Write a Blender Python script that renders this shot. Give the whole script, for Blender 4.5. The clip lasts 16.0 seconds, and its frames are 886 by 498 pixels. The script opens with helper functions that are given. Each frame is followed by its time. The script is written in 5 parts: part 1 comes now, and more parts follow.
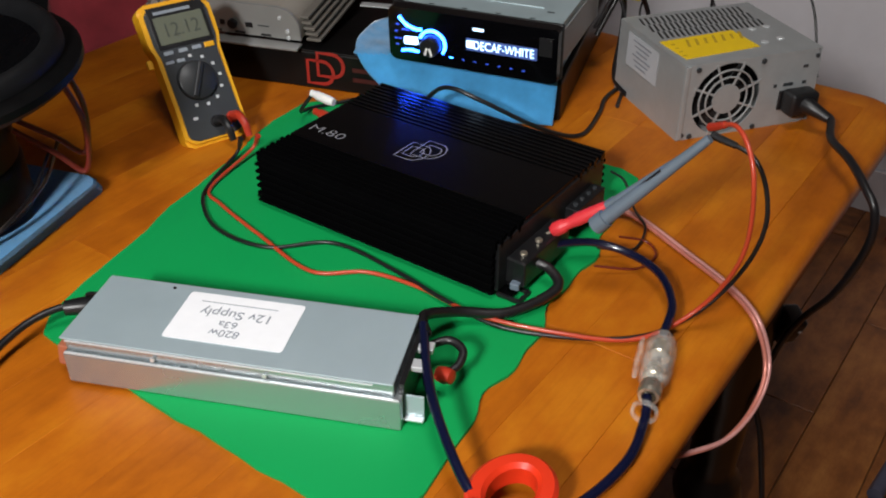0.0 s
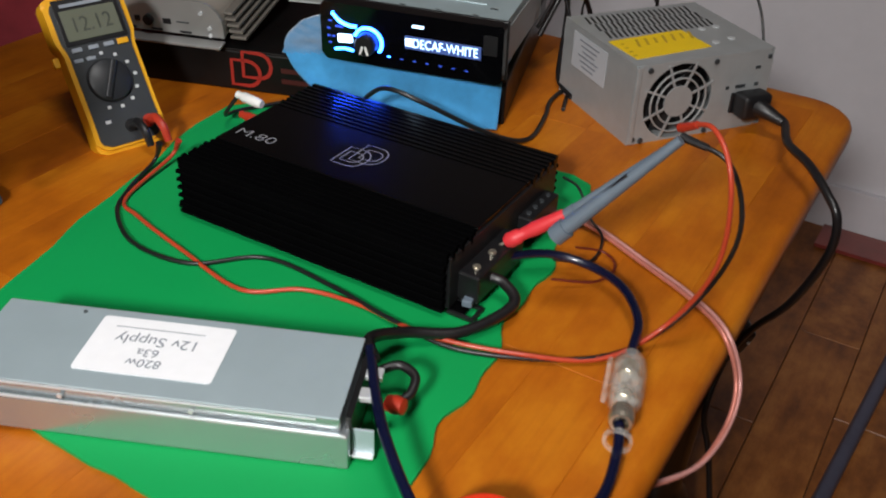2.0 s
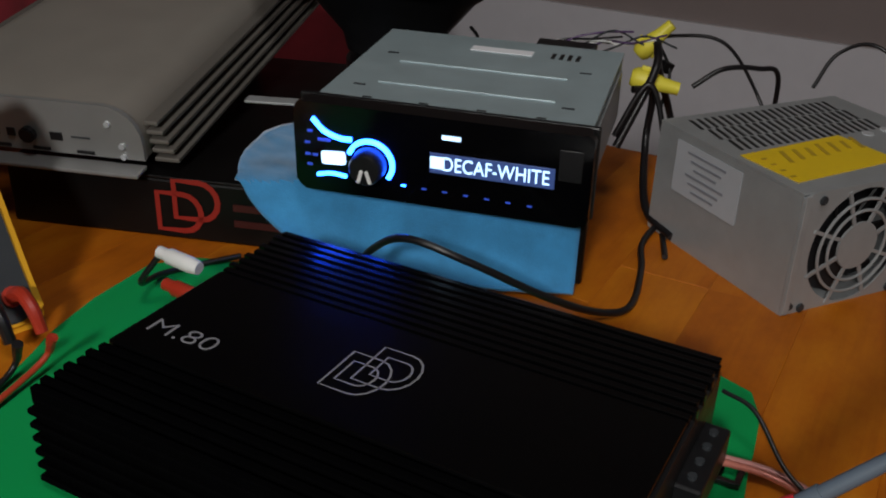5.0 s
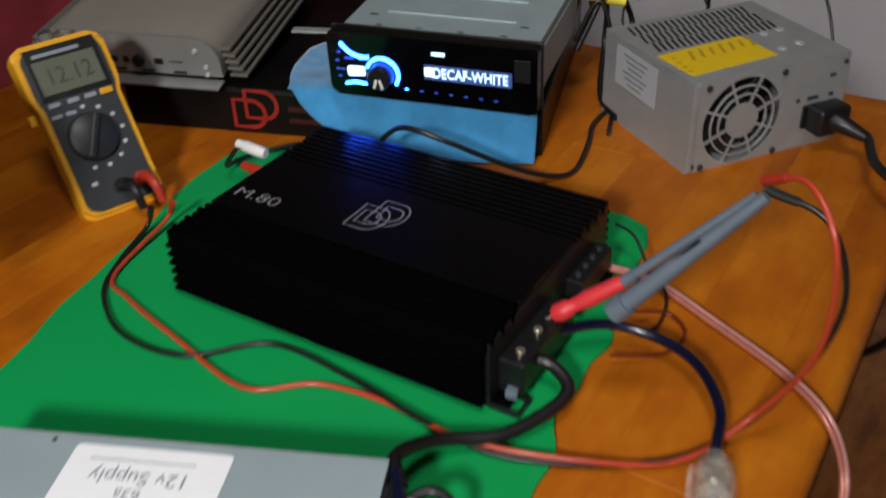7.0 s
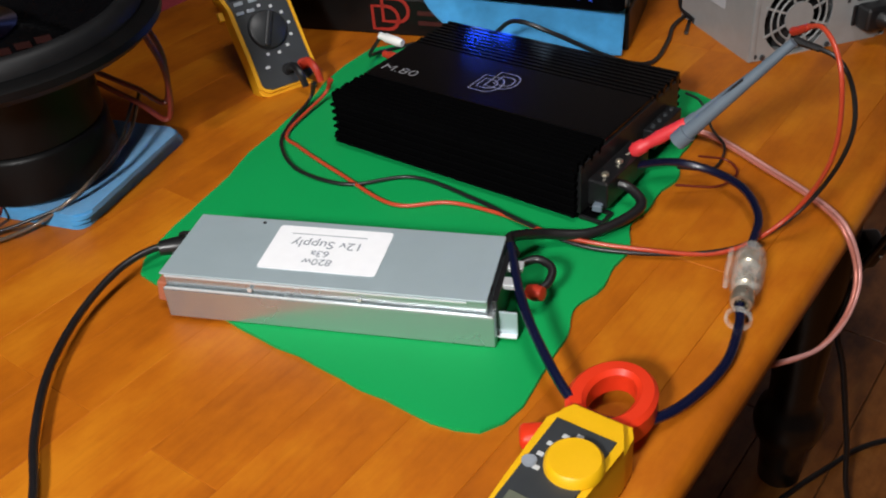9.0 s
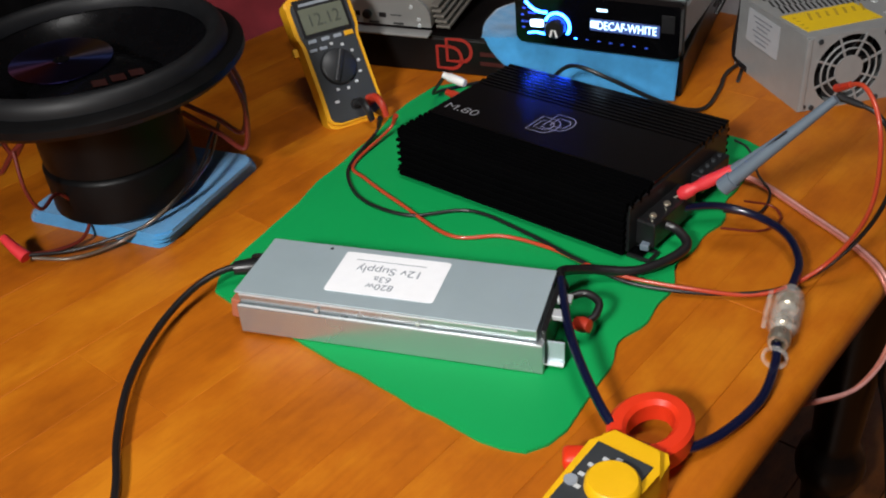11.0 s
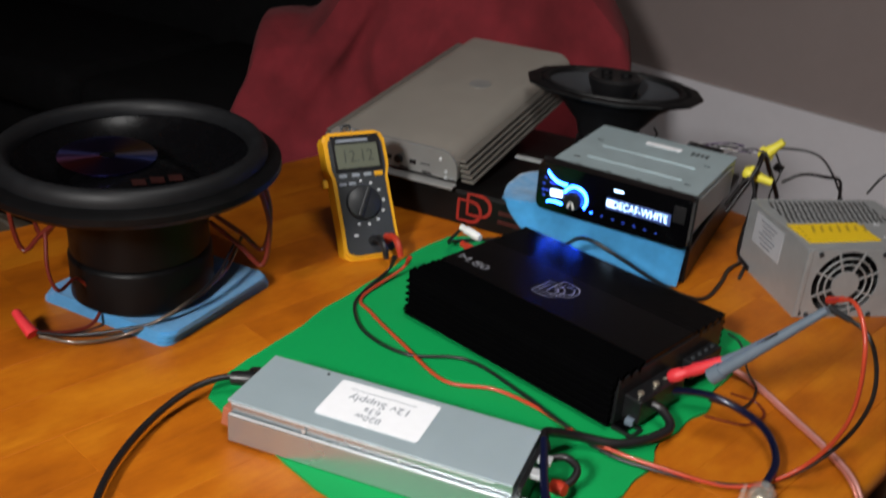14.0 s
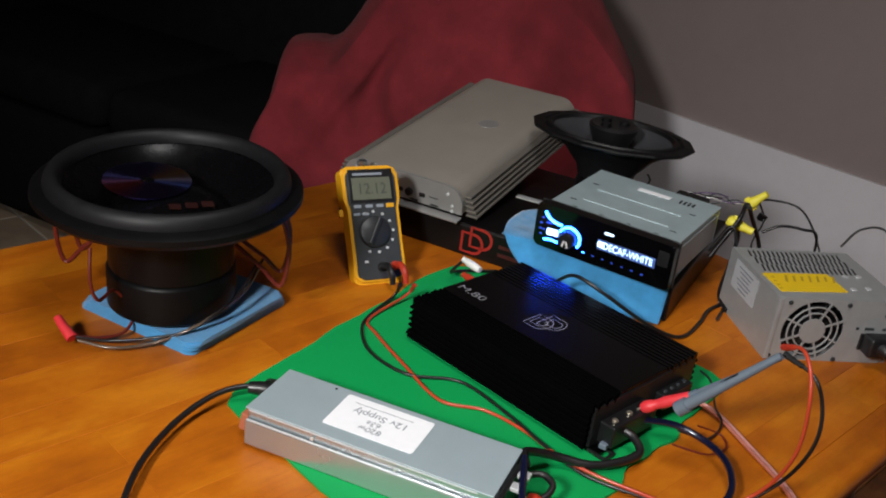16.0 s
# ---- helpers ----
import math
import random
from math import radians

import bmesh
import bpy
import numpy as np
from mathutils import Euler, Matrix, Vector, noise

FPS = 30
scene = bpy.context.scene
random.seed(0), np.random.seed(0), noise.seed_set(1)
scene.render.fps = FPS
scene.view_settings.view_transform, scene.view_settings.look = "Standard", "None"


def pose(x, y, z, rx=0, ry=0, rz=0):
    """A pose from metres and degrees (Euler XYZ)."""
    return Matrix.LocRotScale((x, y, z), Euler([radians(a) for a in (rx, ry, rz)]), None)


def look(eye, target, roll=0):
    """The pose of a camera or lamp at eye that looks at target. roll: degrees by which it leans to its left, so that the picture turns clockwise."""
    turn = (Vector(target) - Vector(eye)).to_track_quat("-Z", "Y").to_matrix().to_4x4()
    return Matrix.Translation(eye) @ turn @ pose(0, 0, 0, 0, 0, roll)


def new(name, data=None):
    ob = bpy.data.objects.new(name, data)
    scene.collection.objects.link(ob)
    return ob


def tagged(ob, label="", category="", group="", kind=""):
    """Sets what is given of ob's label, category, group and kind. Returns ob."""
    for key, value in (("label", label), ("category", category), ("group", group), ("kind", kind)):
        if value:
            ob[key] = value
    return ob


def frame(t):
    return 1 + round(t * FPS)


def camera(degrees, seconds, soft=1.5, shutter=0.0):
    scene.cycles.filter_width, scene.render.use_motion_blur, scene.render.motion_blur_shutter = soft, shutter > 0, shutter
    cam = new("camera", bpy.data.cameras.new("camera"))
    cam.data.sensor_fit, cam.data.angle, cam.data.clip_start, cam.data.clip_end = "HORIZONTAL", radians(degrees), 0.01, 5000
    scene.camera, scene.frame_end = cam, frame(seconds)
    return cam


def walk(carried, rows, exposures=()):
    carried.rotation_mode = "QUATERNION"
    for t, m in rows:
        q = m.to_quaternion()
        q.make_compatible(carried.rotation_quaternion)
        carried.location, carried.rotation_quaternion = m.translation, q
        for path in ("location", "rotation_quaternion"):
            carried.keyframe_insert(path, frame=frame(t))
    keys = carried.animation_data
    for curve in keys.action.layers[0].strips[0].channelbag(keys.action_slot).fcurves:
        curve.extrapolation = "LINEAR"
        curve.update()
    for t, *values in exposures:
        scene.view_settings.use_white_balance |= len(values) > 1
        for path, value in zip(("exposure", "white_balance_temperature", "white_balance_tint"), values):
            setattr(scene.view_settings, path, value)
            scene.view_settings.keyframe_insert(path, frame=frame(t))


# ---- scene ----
cam = camera(49.1, 16.0, soft=2.0, shutter=0.5)
PATH = [
    (0, (0.126, 0.021, 1.229), (0.002, 1.676, 0.112), 0.0),
    (0.5, (0.126, 0.02, 1.227), (0.031, 1.675, 0.108), 0.2),
    (1, (0.126, 0.019, 1.224), (0.077, 1.675, 0.105), 0.7),
    (1.5, (0.126, 0.036, 1.213), (0.112, 1.697, 0.1), 1.3),
    (2, (0.104, 0.08, 1.192), (0.141, 1.752, 0.095), 2.4),
    (2.5, (0.08, 0.152, 1.17), (0.15, 1.843, 0.105), 3.6),
    (3, (0.069, 0.253, 1.127), (0.128, 1.985, 0.129), 3.2),
    (3.5, (0.056, 0.342, 1.086), (0.123, 2.119, 0.17), 3.1),
    (4, (0.05, 0.416, 1.059), (0.139, 2.213, 0.186), 2.4),
    (4.2, (0.052, 0.434, 1.059), (0.148, 2.226, 0.178), 2.3),
    (6.3, (0.072, 0.357, 1.101), (0.117, 2.102, 0.130), 0.2),
    (6.5, (0.082, 0.329, 1.115), (0.104, 2.06, 0.114), -0.3),
    (7, (0.11, 0.21, 1.176), (0.064, 1.87, 0.062), -2.2),
    (7.5, (0.121, 0.095, 1.205), (0.029, 1.714, 0.034), -3.3),
    (8, (0.117, 0.022, 1.202), (-0.03, 1.633, 0.026), -4.4),
    (8.5, (0.113, 0.004, 1.203), (-0.093, 1.607, 0.025), -5.0),
    (9, (0.104, -0.007, 1.205), (-0.13, 1.603, 0.042), -5.0),
    (9.5, (0.1, -0.018, 1.207), (-0.167, 1.604, 0.066), -5.4),
    (10, (0.101, -0.032, 1.216), (-0.204, 1.591, 0.087), -5.8),
    (12.5, (0.111, -0.059, 1.25), (-0.279, 1.609, 0.218), -2.0),
    (13, (0.108, -0.066, 1.25), (-0.265, 1.626, 0.251), 0.3),
    (13.5, (0.107, -0.07, 1.25), (-0.253, 1.646, 0.288), 2.5),
    (14, (0.107, -0.077, 1.251), (-0.255, 1.699, 0.405), 4.8),
    (14.5, (0.111, -0.088, 1.254), (-0.258, 1.731, 0.508), 6.3),
    (15, (0.116, -0.109, 1.273), (-0.267, 1.699, 0.51), 7.1),
    (15.5, (0.124, -0.134, 1.294), (-0.265, 1.66, 0.5), 7.4),
    (16, (0.126, -0.159, 1.309), (-0.255, 1.626, 0.492), 7.6),
]
# exposure falls while the lit display fills the picture
EXPO = [(0.0, 0.0), (2.0, 0.0), (3.0, -0.5), (3.6, -0.75), (4.2, -0.85), (6.3, -0.7), (7.0, -0.3), (7.6, 0.0), (16.0, 0.0)]
walk(cam, [(t, look(eye, target, roll)) for t, eye, target, roll in PATH], EXPO)

# ---- world and lamps ----
world = bpy.data.worlds.new("night_room")
scene.world = world
world.use_nodes = True
world.node_tree.nodes["Background"].inputs[0].default_value = (0.9, 0.95, 1.0, 1)
world.node_tree.nodes["Background"].inputs[1].default_value = 0.055

LAMP_AT = (-0.40, -0.80, 1.76)
LAMP_POWER = 9.0
lamp_data = bpy.data.lights.new("work_lamp", "AREA")
lamp_data.shape, lamp_data.size, lamp_data.energy = "DISK", 0.24, LAMP_POWER
lamp_data.spread = math.radians(92)
lamp_data.color = (1.0, 0.98, 0.955)
lamp_ob = new("work_lamp", lamp_data)
lamp_ob.matrix_world = look(LAMP_AT, (0.0, 0.75, 0.78))

# unseen fill light added under the ceiling to soften the main lamp's shadows
OVERHEAD_FILL_AT = (0.12, 0.20, 2.43)
OVERHEAD_FILL_POWER = 12.2
top_data = bpy.data.lights.new("overhead_fill", "AREA")
top_data.shape, top_data.size, top_data.energy = "DISK", 0.50, OVERHEAD_FILL_POWER
top_data.color = (1.0, 0.985, 0.97)
new("overhead_fill", top_data).matrix_world = pose(*OVERHEAD_FILL_AT)

T = 0.75  # table top


# ---- materials ----
def base_material(name, rough=0.5, metal=0.0):
    m = bpy.data.materials.new(name)
    m.use_nodes = True
    nt = m.node_tree
    b = nt.nodes["Principled BSDF"]
    b.inputs["Roughness"].default_value = rough
    b.inputs["Metallic"].default_value = metal
    return m, nt, b


def ramp(nt, fac, stops):
    r = nt.nodes.new("ShaderNodeValToRGB")
    el = r.color_ramp.elements
    while len(el) < len(stops):
        el.new(0.5)
    for e, (p, c) in zip(el, stops):
        e.position, e.color = p, (*c, 1)
    nt.links.new(fac, r.inputs[0])
    return r.outputs[0]


def coords(nt, scale=(1, 1, 1), rot=(0, 0, 0), kind="Object"):
    tc = nt.nodes.new("ShaderNodeTexCoord")
    mp = nt.nodes.new("ShaderNodeMapping")
    mp.inputs["Scale"].default_value = scale
    mp.inputs["Rotation"].default_value = rot
    nt.links.new(tc.outputs[kind], mp.inputs[0])
    return mp.outputs[0]


def noise_tex(nt, vec, scale, detail=4, rough=0.6):
    n = nt.nodes.new("ShaderNodeTexNoise")
    n.inputs["Scale"].default_value, n.inputs["Detail"].default_value, n.inputs["Roughness"].default_value = scale, detail, rough
    nt.links.new(vec, n.inputs["Vector"])
    return n.outputs[0]


def bump(nt, b, height, strength, distance):
    n = nt.nodes.new("ShaderNodeBump")
    n.inputs["Strength"].default_value, n.inputs["Distance"].default_value = strength, distance
    nt.links.new(height, n.inputs["Height"])
    nt.links.new(n.outputs[0], b.inputs["Normal"])


def plain(name, col, rough=0.5, metal=0.0, vary=0.25, grain=60.0, relief=0.15, depth=0.0006, coat=0.0, spec=0.5):
    """A surface with wear at two scales: broad stains and fine grain."""
    m, nt, b = base_material(name, rough, metal)
    b.inputs["Specular IOR Level"].default_value = spec
    vec = coords(nt)
    lo = tuple(c * (1 - vary) for c in col)
    hi = tuple(min(1, c * (1 + vary * 0.6)) for c in col)
    big = noise_tex(nt, vec, grain * 0.15, 3)
    fine = noise_tex(nt, vec, grain, 5)
    mix = nt.nodes.new("ShaderNodeMath")
    mix.operation = "MULTIPLY_ADD"
    mix.inputs[1].default_value = 0.5
    nt.links.new(fine, mix.inputs[0])
    half = nt.nodes.new("ShaderNodeMath")
    half.operation = "MULTIPLY"
    half.inputs[1].default_value = 0.5
    nt.links.new(big, half.inputs[0])
    nt.links.new(half.outputs[0], mix.inputs[2])
    nt.links.new(ramp(nt, mix.outputs[0], [(0.3, lo), (0.7, hi)]), b.inputs["Base Color"])
    rr = nt.nodes.new("ShaderNodeMapRange")
    rr.inputs["To Min"].default_value, rr.inputs["To Max"].default_value = max(0.03, rough - 0.1), min(1, rough + 0.12)
    nt.links.new(fine, rr.inputs[0])
    nt.links.new(rr.outputs[0], b.inputs["Roughness"])
    if relief:
        bump(nt, b, fine, relief, depth)
    if coat:
        b.inputs["Coat Weight"].default_value = coat
        b.inputs["Coat Roughness"].default_value = 0.12
    return m


def wood(name, dark, mid, light, scale=1.0, rough=0.35, coat=0.3, random_amount=0.5):
    """Grain along the piece's own x, tone by piece."""
    m, nt, b = base_material(name, rough)
    info = nt.nodes.new("ShaderNodeObjectInfo")
    tc = nt.nodes.new("ShaderNodeTexCoord")
    mp = nt.nodes.new("ShaderNodeMapping")
    mp.inputs["Scale"].default_value = (3.0 * scale, 26 * scale, 26 * scale)
    shift = nt.nodes.new("ShaderNodeVectorMath")
    shift.operation = "MULTIPLY_ADD"
    shift.inputs[1].default_value = (31.0, 17.0, 7.0)
    nt.links.new(info.outputs["Random"], shift.inputs[0])
    nt.links.new(tc.outputs["Object"], shift.inputs[2])
    nt.links.new(shift.outputs[0], mp.inputs[0])
    streak = noise_tex(nt, mp.outputs[0], 1.0, 7, 0.62)
    mp2 = nt.nodes.new("ShaderNodeMapping")
    mp2.inputs["Scale"].default_value = (3.5, 6, 6)
    nt.links.new(shift.outputs[0], mp2.inputs[0])
    cloud = noise_tex(nt, mp2.outputs[0], 2.2, 8, 0.66)
    mp3 = nt.nodes.new("ShaderNodeMapping")
    mp3.inputs["Scale"].default_value = (12, 260, 260)
    nt.links.new(shift.outputs[0], mp3.inputs[0])
    pores = noise_tex(nt, mp3.outputs[0], 1.0, 2, 0.5)
    a = nt.nodes.new("ShaderNodeMath")
    a.operation = "MULTIPLY_ADD"
    a.inputs[1].default_value = 0.24
    nt.links.new(streak, a.inputs[0])
    c = nt.nodes.new("ShaderNodeMath")
    c.operation = "MULTIPLY"
    c.inputs[1].default_value = 0.76
    nt.links.new(cloud, c.inputs[0])
    nt.links.new(c.outputs[0], a.inputs[2])
    r1 = nt.nodes.new("ShaderNodeMath")
    r1.operation = "MULTIPLY_ADD"
    r1.inputs[1].default_value = 0.16 * random_amount
    r1.inputs[2].default_value = -0.08 * random_amount
    nt.links.new(info.outputs["Random"], r1.inputs[0])
    s = nt.nodes.new("ShaderNodeMath")
    nt.links.new(a.outputs[0], s.inputs[0])
    nt.links.new(r1.outputs[0], s.inputs[1])
    col = ramp(nt, s.outputs[0], [(0.36, dark), (0.5, mid), (0.64, light)])
    mx = nt.nodes.new("ShaderNodeMixRGB")
    mx.blend_type = "MULTIPLY"
    nt.links.new(ramp(nt, pores, [(0.34, (0.72, 0.66, 0.6)), (0.5, (1, 1, 1))]), mx.inputs[2])
    mx.inputs[0].default_value = 0.25
    nt.links.new(col, mx.inputs[1])
    nt.links.new(mx.outputs[0], b.inputs["Base Color"])
    b.inputs["Specular IOR Level"].default_value = 0.32
    b.inputs["Coat Weight"].default_value = coat
    b.inputs["Coat Roughness"].default_value = 0.25
    bump(nt, b, pores, 0.12, 0.0004)
    return m


def glow(name, col, strength):
    m, nt, b = base_material(name, 0.4)
    b.inputs["Base Color"].default_value = (*[c * 0.3 for c in col], 1)
    b.inputs["Emission Color"].default_value = (*col, 1)
    b.inputs["Emission Strength"].default_value = strength
    return m


def clear(name, col=(1, 1, 1), rough=0.04, ior=1.47):
    m, nt, b = base_material(name, rough)
    b.inputs["Base Color"].default_value = (*col, 1)
    b.inputs["Transmission Weight"].default_value = 1.0
    b.inputs["IOR"].default_value = ior
    return m


def cloth(name, col, scale=900.0, vary=0.3, fuzz=0.5, stain=9.0):
    m, nt, b = base_material(name, 0.95)
    vec = coords(nt)
    big = noise_tex(nt, vec, stain, 4)
    fine = noise_tex(nt, vec, scale, 3)
    nt.links.new(ramp(nt, big, [(0.3, tuple(c * (1 - vary) for c in col)), (0.7, tuple(min(1, c * (1 + vary * 0.5)) for c in col))]), b.inputs["Base Color"])
    bump(nt, b, fine, 0.5, 0.0008)
    b.inputs["Sheen Weight"].default_value = fuzz
    b.inputs["Sheen Roughness"].default_value = 0.5
    return m


M_TABLE = wood("table_wood", (0.30, 0.072, 0.0026), (0.43, 0.114, 0.0036), (0.54, 0.176, 0.007), 0.55, 0.46, 0.03, 0.55)
M_FLOOR = wood("floor_wood", (0.10, 0.028, 0.005), (0.22, 0.072, 0.014), (0.34, 0.13, 0.03), 0.9, 0.42, 0.06, 0.7)
M_GAP = plain("joint_dark", (0.05, 0.02, 0.008), 0.8)
M_BLACKWOOD = plain("black_wood_lacquer", (0.010, 0.008, 0.007), 0.32, 0, 0.3, 40, 0.05, coat=0.3)
M_TILE = plain("floor_tile", (0.46, 0.36, 0.26), 0.4, 0, 0.3, 14, 0.1)
M_GROUT = plain("tile_grout", (0.62, 0.58, 0.52), 0.9)
M_WALL = plain("wall_paint_taupe", (0.30, 0.245, 0.235), 0.85, 0, 0.06, 30, 0.1)
M_WHITE = plain("wall_paint_white", (0.74, 0.72, 0.76), 0.6, 0, 0.05, 30, 0.06)
M_CEIL = plain("ceiling_paint", (0.75, 0.73, 0.70), 0.9, 0, 0.05, 60, 0.2)
M_SOFA = plain("black_cloth_cover", (0.011, 0.011, 0.012), 0.9, 0, 0.3, 160, 0.1, spec=0.05)
M_RED = cloth("red_blanket_cloth", (0.23, 0.020, 0.029), 500, 0.35, 0.03)
M_GREEN = plain("green_mat_vinyl", (0.0015, 0.31, 0.075), 0.6, 0, 0.10, 7, 0.05, spec=0.25)
M_BLUE = cloth("blue_microfibre", (0.045, 0.28, 0.58), 700, 0.25, 0.5, 30)
M_BLUESHADE = cloth("blue_cloth_fold_shade", (0.012, 0.06, 0.16), 700, 0.2)
M_AMP = plain("black_anodised", (0.0016, 0.0016, 0.0018), 0.26, 0, 0.3, 300, 0.03, 0.0001, spec=0.36)
nt = M_AMP.node_tree
b = nt.nodes["Principled BSDF"]
for l in list(b.inputs["Roughness"].links):
    nt.links.remove(l)
b.inputs["Roughness"].default_value = 0.21
b.inputs["Anisotropic"].default_value = 0.0
along = nt.nodes.new("ShaderNodeVectorTransform")
along.vector_type, along.convert_from, along.convert_to = "VECTOR", "OBJECT", "WORLD"
along.inputs[0].default_value = (1, 0, 0)
nt.links.new(along.outputs[0], b.inputs["Tangent"])
M_FIN = plain("black_fin", (0.0018, 0.0018, 0.0020), 0.7, 0, 0.2, 300, 0.04, 0.0001, spec=0.0)
M_AMPTXT = plain("printed_silver", (0.30, 0.30, 0.32), 0.4, 0.2, 0.1)
M_STEEL = plain("galvanised_steel", (0.36, 0.375, 0.38), 0.42, 0.30, 0.16, 55, 0.06, 0.0003)
M_STEELB = plain("zinc_sheet", (0.40, 0.49, 0.53), 0.40, 0.30, 0.07, 40, 0.015, 0.0002)
M_ZINCSIDE = plain("satin_zinc_side", (0.46, 0.51, 0.53), 0.26, 0.75, 0.05, 8, 0.0)
M_STEELEDGE = plain("bright_cut_steel", (0.74, 0.77, 0.79), 0.30, 0.5, 0.05, 10, 0.0)
M_SILVER = plain("silver_painted_alloy", (0.36, 0.33, 0.29), 0.42, 0.35, 0.10, 25, 0.05)
M_SILVERF = plain("silver_end_plate", (0.36, 0.36, 0.35), 0.35, 0.5, 0.10, 25, 0.05)
M_CARTON = plain("black_carton", (0.003, 0.0028, 0.0028), 0.4, 0, 0.3, 30, 0.06, spec=0.3)
M_REDINK = plain("red_print", (0.30, 0.016, 0.009), 0.5, 0, 0.1)
M_REDDIM = plain("dark_red_print", (0.045, 0.004, 0.003), 0.5, 0, 0.1)
M_REDFAINT = plain("faint_red_print", (0.016, 0.0025, 0.002), 0.4, 0, 0.2)
M_YEL = plain("yellow_rubber", (0.76, 0.37, 0.010), 0.45, 0, 0.12, 60, 0.1)
M_YELCLAMP = plain("yellow_plastic", (0.80, 0.44, 0.004), 0.42, 0, 0.10, 60, 0.08)
M_GREYP = plain("dark_grey_plastic", (0.030, 0.034, 0.038), 0.5, 0, 0.15, 80, 0.1)
M_DIAL = plain("dial_grey_plastic", (0.020, 0.022, 0.025), 0.42, 0, 0.15, 80, 0.1)
M_LCD = plain("lcd_glass", (0.13, 0.14, 0.105), 0.18, 0, 0.06, 20, 0)
M_LCDINK = plain("lcd_ink", (0.055, 0.060, 0.048), 0.4)
M_WHITEINK = plain("white_print", (0.55, 0.57, 0.58), 0.5)
M_ORANGEJAW = plain("red_orange_plastic", (0.72, 0.035, 0.008), 0.42, 0, 0.12, 50, 0.08)
M_REDPLUG = plain("red_plug_plastic", (0.40, 0.030, 0.012), 0.42, 0, 0.12, 50, 0.08)
M_PAPER = plain("white_label_paper", (0.86, 0.87, 0.90), 0.6, 0, 0.04, 120, 0.05)
M_INK = plain("grey_print", (0.26, 0.29, 0.33), 0.6, 0, 0.1)
M_YELSTICK = plain("yellow_sticker", (0.82, 0.55, 0.01), 0.45, 0, 0.08)
M_YELINK = plain("sticker_print", (0.50, 0.32, 0.02), 0.5)
M_DULL = plain("dull_grey_label", (0.42, 0.44, 0.47), 0.5, 0, 0.08)
M_DULLINK = plain("dull_grey_print", (0.22, 0.23, 0.26), 0.5)
M_SIDEFIN = plain("alloy_fin", (0.18, 0.165, 0.145), 0.5, 0.35, 0.10, 25, 0.05)
M_BLACKP = plain("black_plastic", (0.008, 0.008, 0.009), 0.38, 0, 0.2, 90, 0.08)
M_RUBBER = plain("black_rubber", (0.0035, 0.0036, 0.0042), 0.45, 0, 0.25, 70, 0.06, spec=0.32)
M_BOOTBLACK = plain("matt_black_boot", (0.0030, 0.0030, 0.0033), 0.42, 0, 0.25, 70, 0.06, spec=0.16)
M_ROLL = plain("surround_rubber", (0.0065, 0.0068, 0.0078), 0.50, 0, 0.25, 70, 0.06, spec=0.26)
M_CONE = plain("black_cone", (0.002, 0.002, 0.0025), 0.26, 0, 0.2, 60, 0.03, spec=0.12)
M_CABLE = plain("black_cable", (0.010, 0.009, 0.010), 0.35, 0, 0.2, 120, 0.05)
M_REDWIRE = plain("red_cable", (0.46, 0.050, 0.020), 0.35, 0, 0.15, 120, 0.05, coat=0.4)
M_REDDARK = plain("dark_red_cable", (0.13, 0.014, 0.008), 0.4, 0, 0.15)
M_BLUEWIRE = plain("dark_blue_cable", (0.004, 0.006, 0.026), 0.2, 0, 0.2, 120, 0.04, coat=0.5)
M_COPPER = plain("copper_strands", (0.58, 0.20, 0.15), 0.35, 0.3, 0.2, 300, 0.2)
M_CLEARWIRE = plain("smoky_jacket_wire", (0.16, 0.12, 0.09), 0.2, 0.3, 0.2, 200, 0.05, coat=0.6)
M_CLIPGREY = plain("blue_grey_plastic", (0.12, 0.155, 0.195), 0.5, 0, 0.14, 60, 0.08)
M_BOOT = plain("red_boot_vinyl", (0.68, 0.035, 0.045), 0.45, 0, 0.12, 60, 0.08)
M_GLASS, nt, b = base_material("clear_plastic", 0.08)
b.inputs["Base Color"].default_value = (0.93, 0.92, 0.88, 1)
see = nt.nodes.new("ShaderNodeBsdfTransparent")
see.inputs[0].default_value = (0.97, 0.96, 0.93, 1)
thin = nt.nodes.new("ShaderNodeMixShader")
haze = noise_tex(nt, coords(nt), 130, 3)
nt.links.new(ramp(nt, haze, [(0.40, (0.05, 0.05, 0.05)), (0.65, (0.24, 0.24, 0.24))]), thin.inputs[0])
nt.links.new(see.outputs[0], thin.inputs[1])
nt.links.new(b.outputs[0], thin.inputs[2])
nt.links.new(thin.outputs[0], nt.nodes["Material Output"].inputs[0])
bump(nt, b, haze, 0.5, 0.002)
M_GOLD = plain("brass_nickel", (0.60, 0.55, 0.45), 0.28, 0.85, 0.15, 90, 0.05)
M_WHITEP = plain("white_plastic", (0.78, 0.78, 0.76), 0.45, 0, 0.06)
M_YELNUT = plain("yellow_connector", (0.80, 0.70, 0.06), 0.45, 0, 0.1)
M_VIOLET = plain("violet_wire", (0.11, 0.06, 0.16), 0.45, 0, 0.1)
M_ORANGEP = plain("orange_plastic", (0.38, 0.12, 0.06), 0.5, 0, 0.1)
M_FACE = plain("gloss_black_face", (0.0015, 0.0015, 0.002), 0.14, 0, 0.2, 60, 0)
M_HUTOP = plain("zinc_chassis", (0.42, 0.52, 0.55), 0.45, 0.4, 0.14, 40, 0.08, 0.0003)
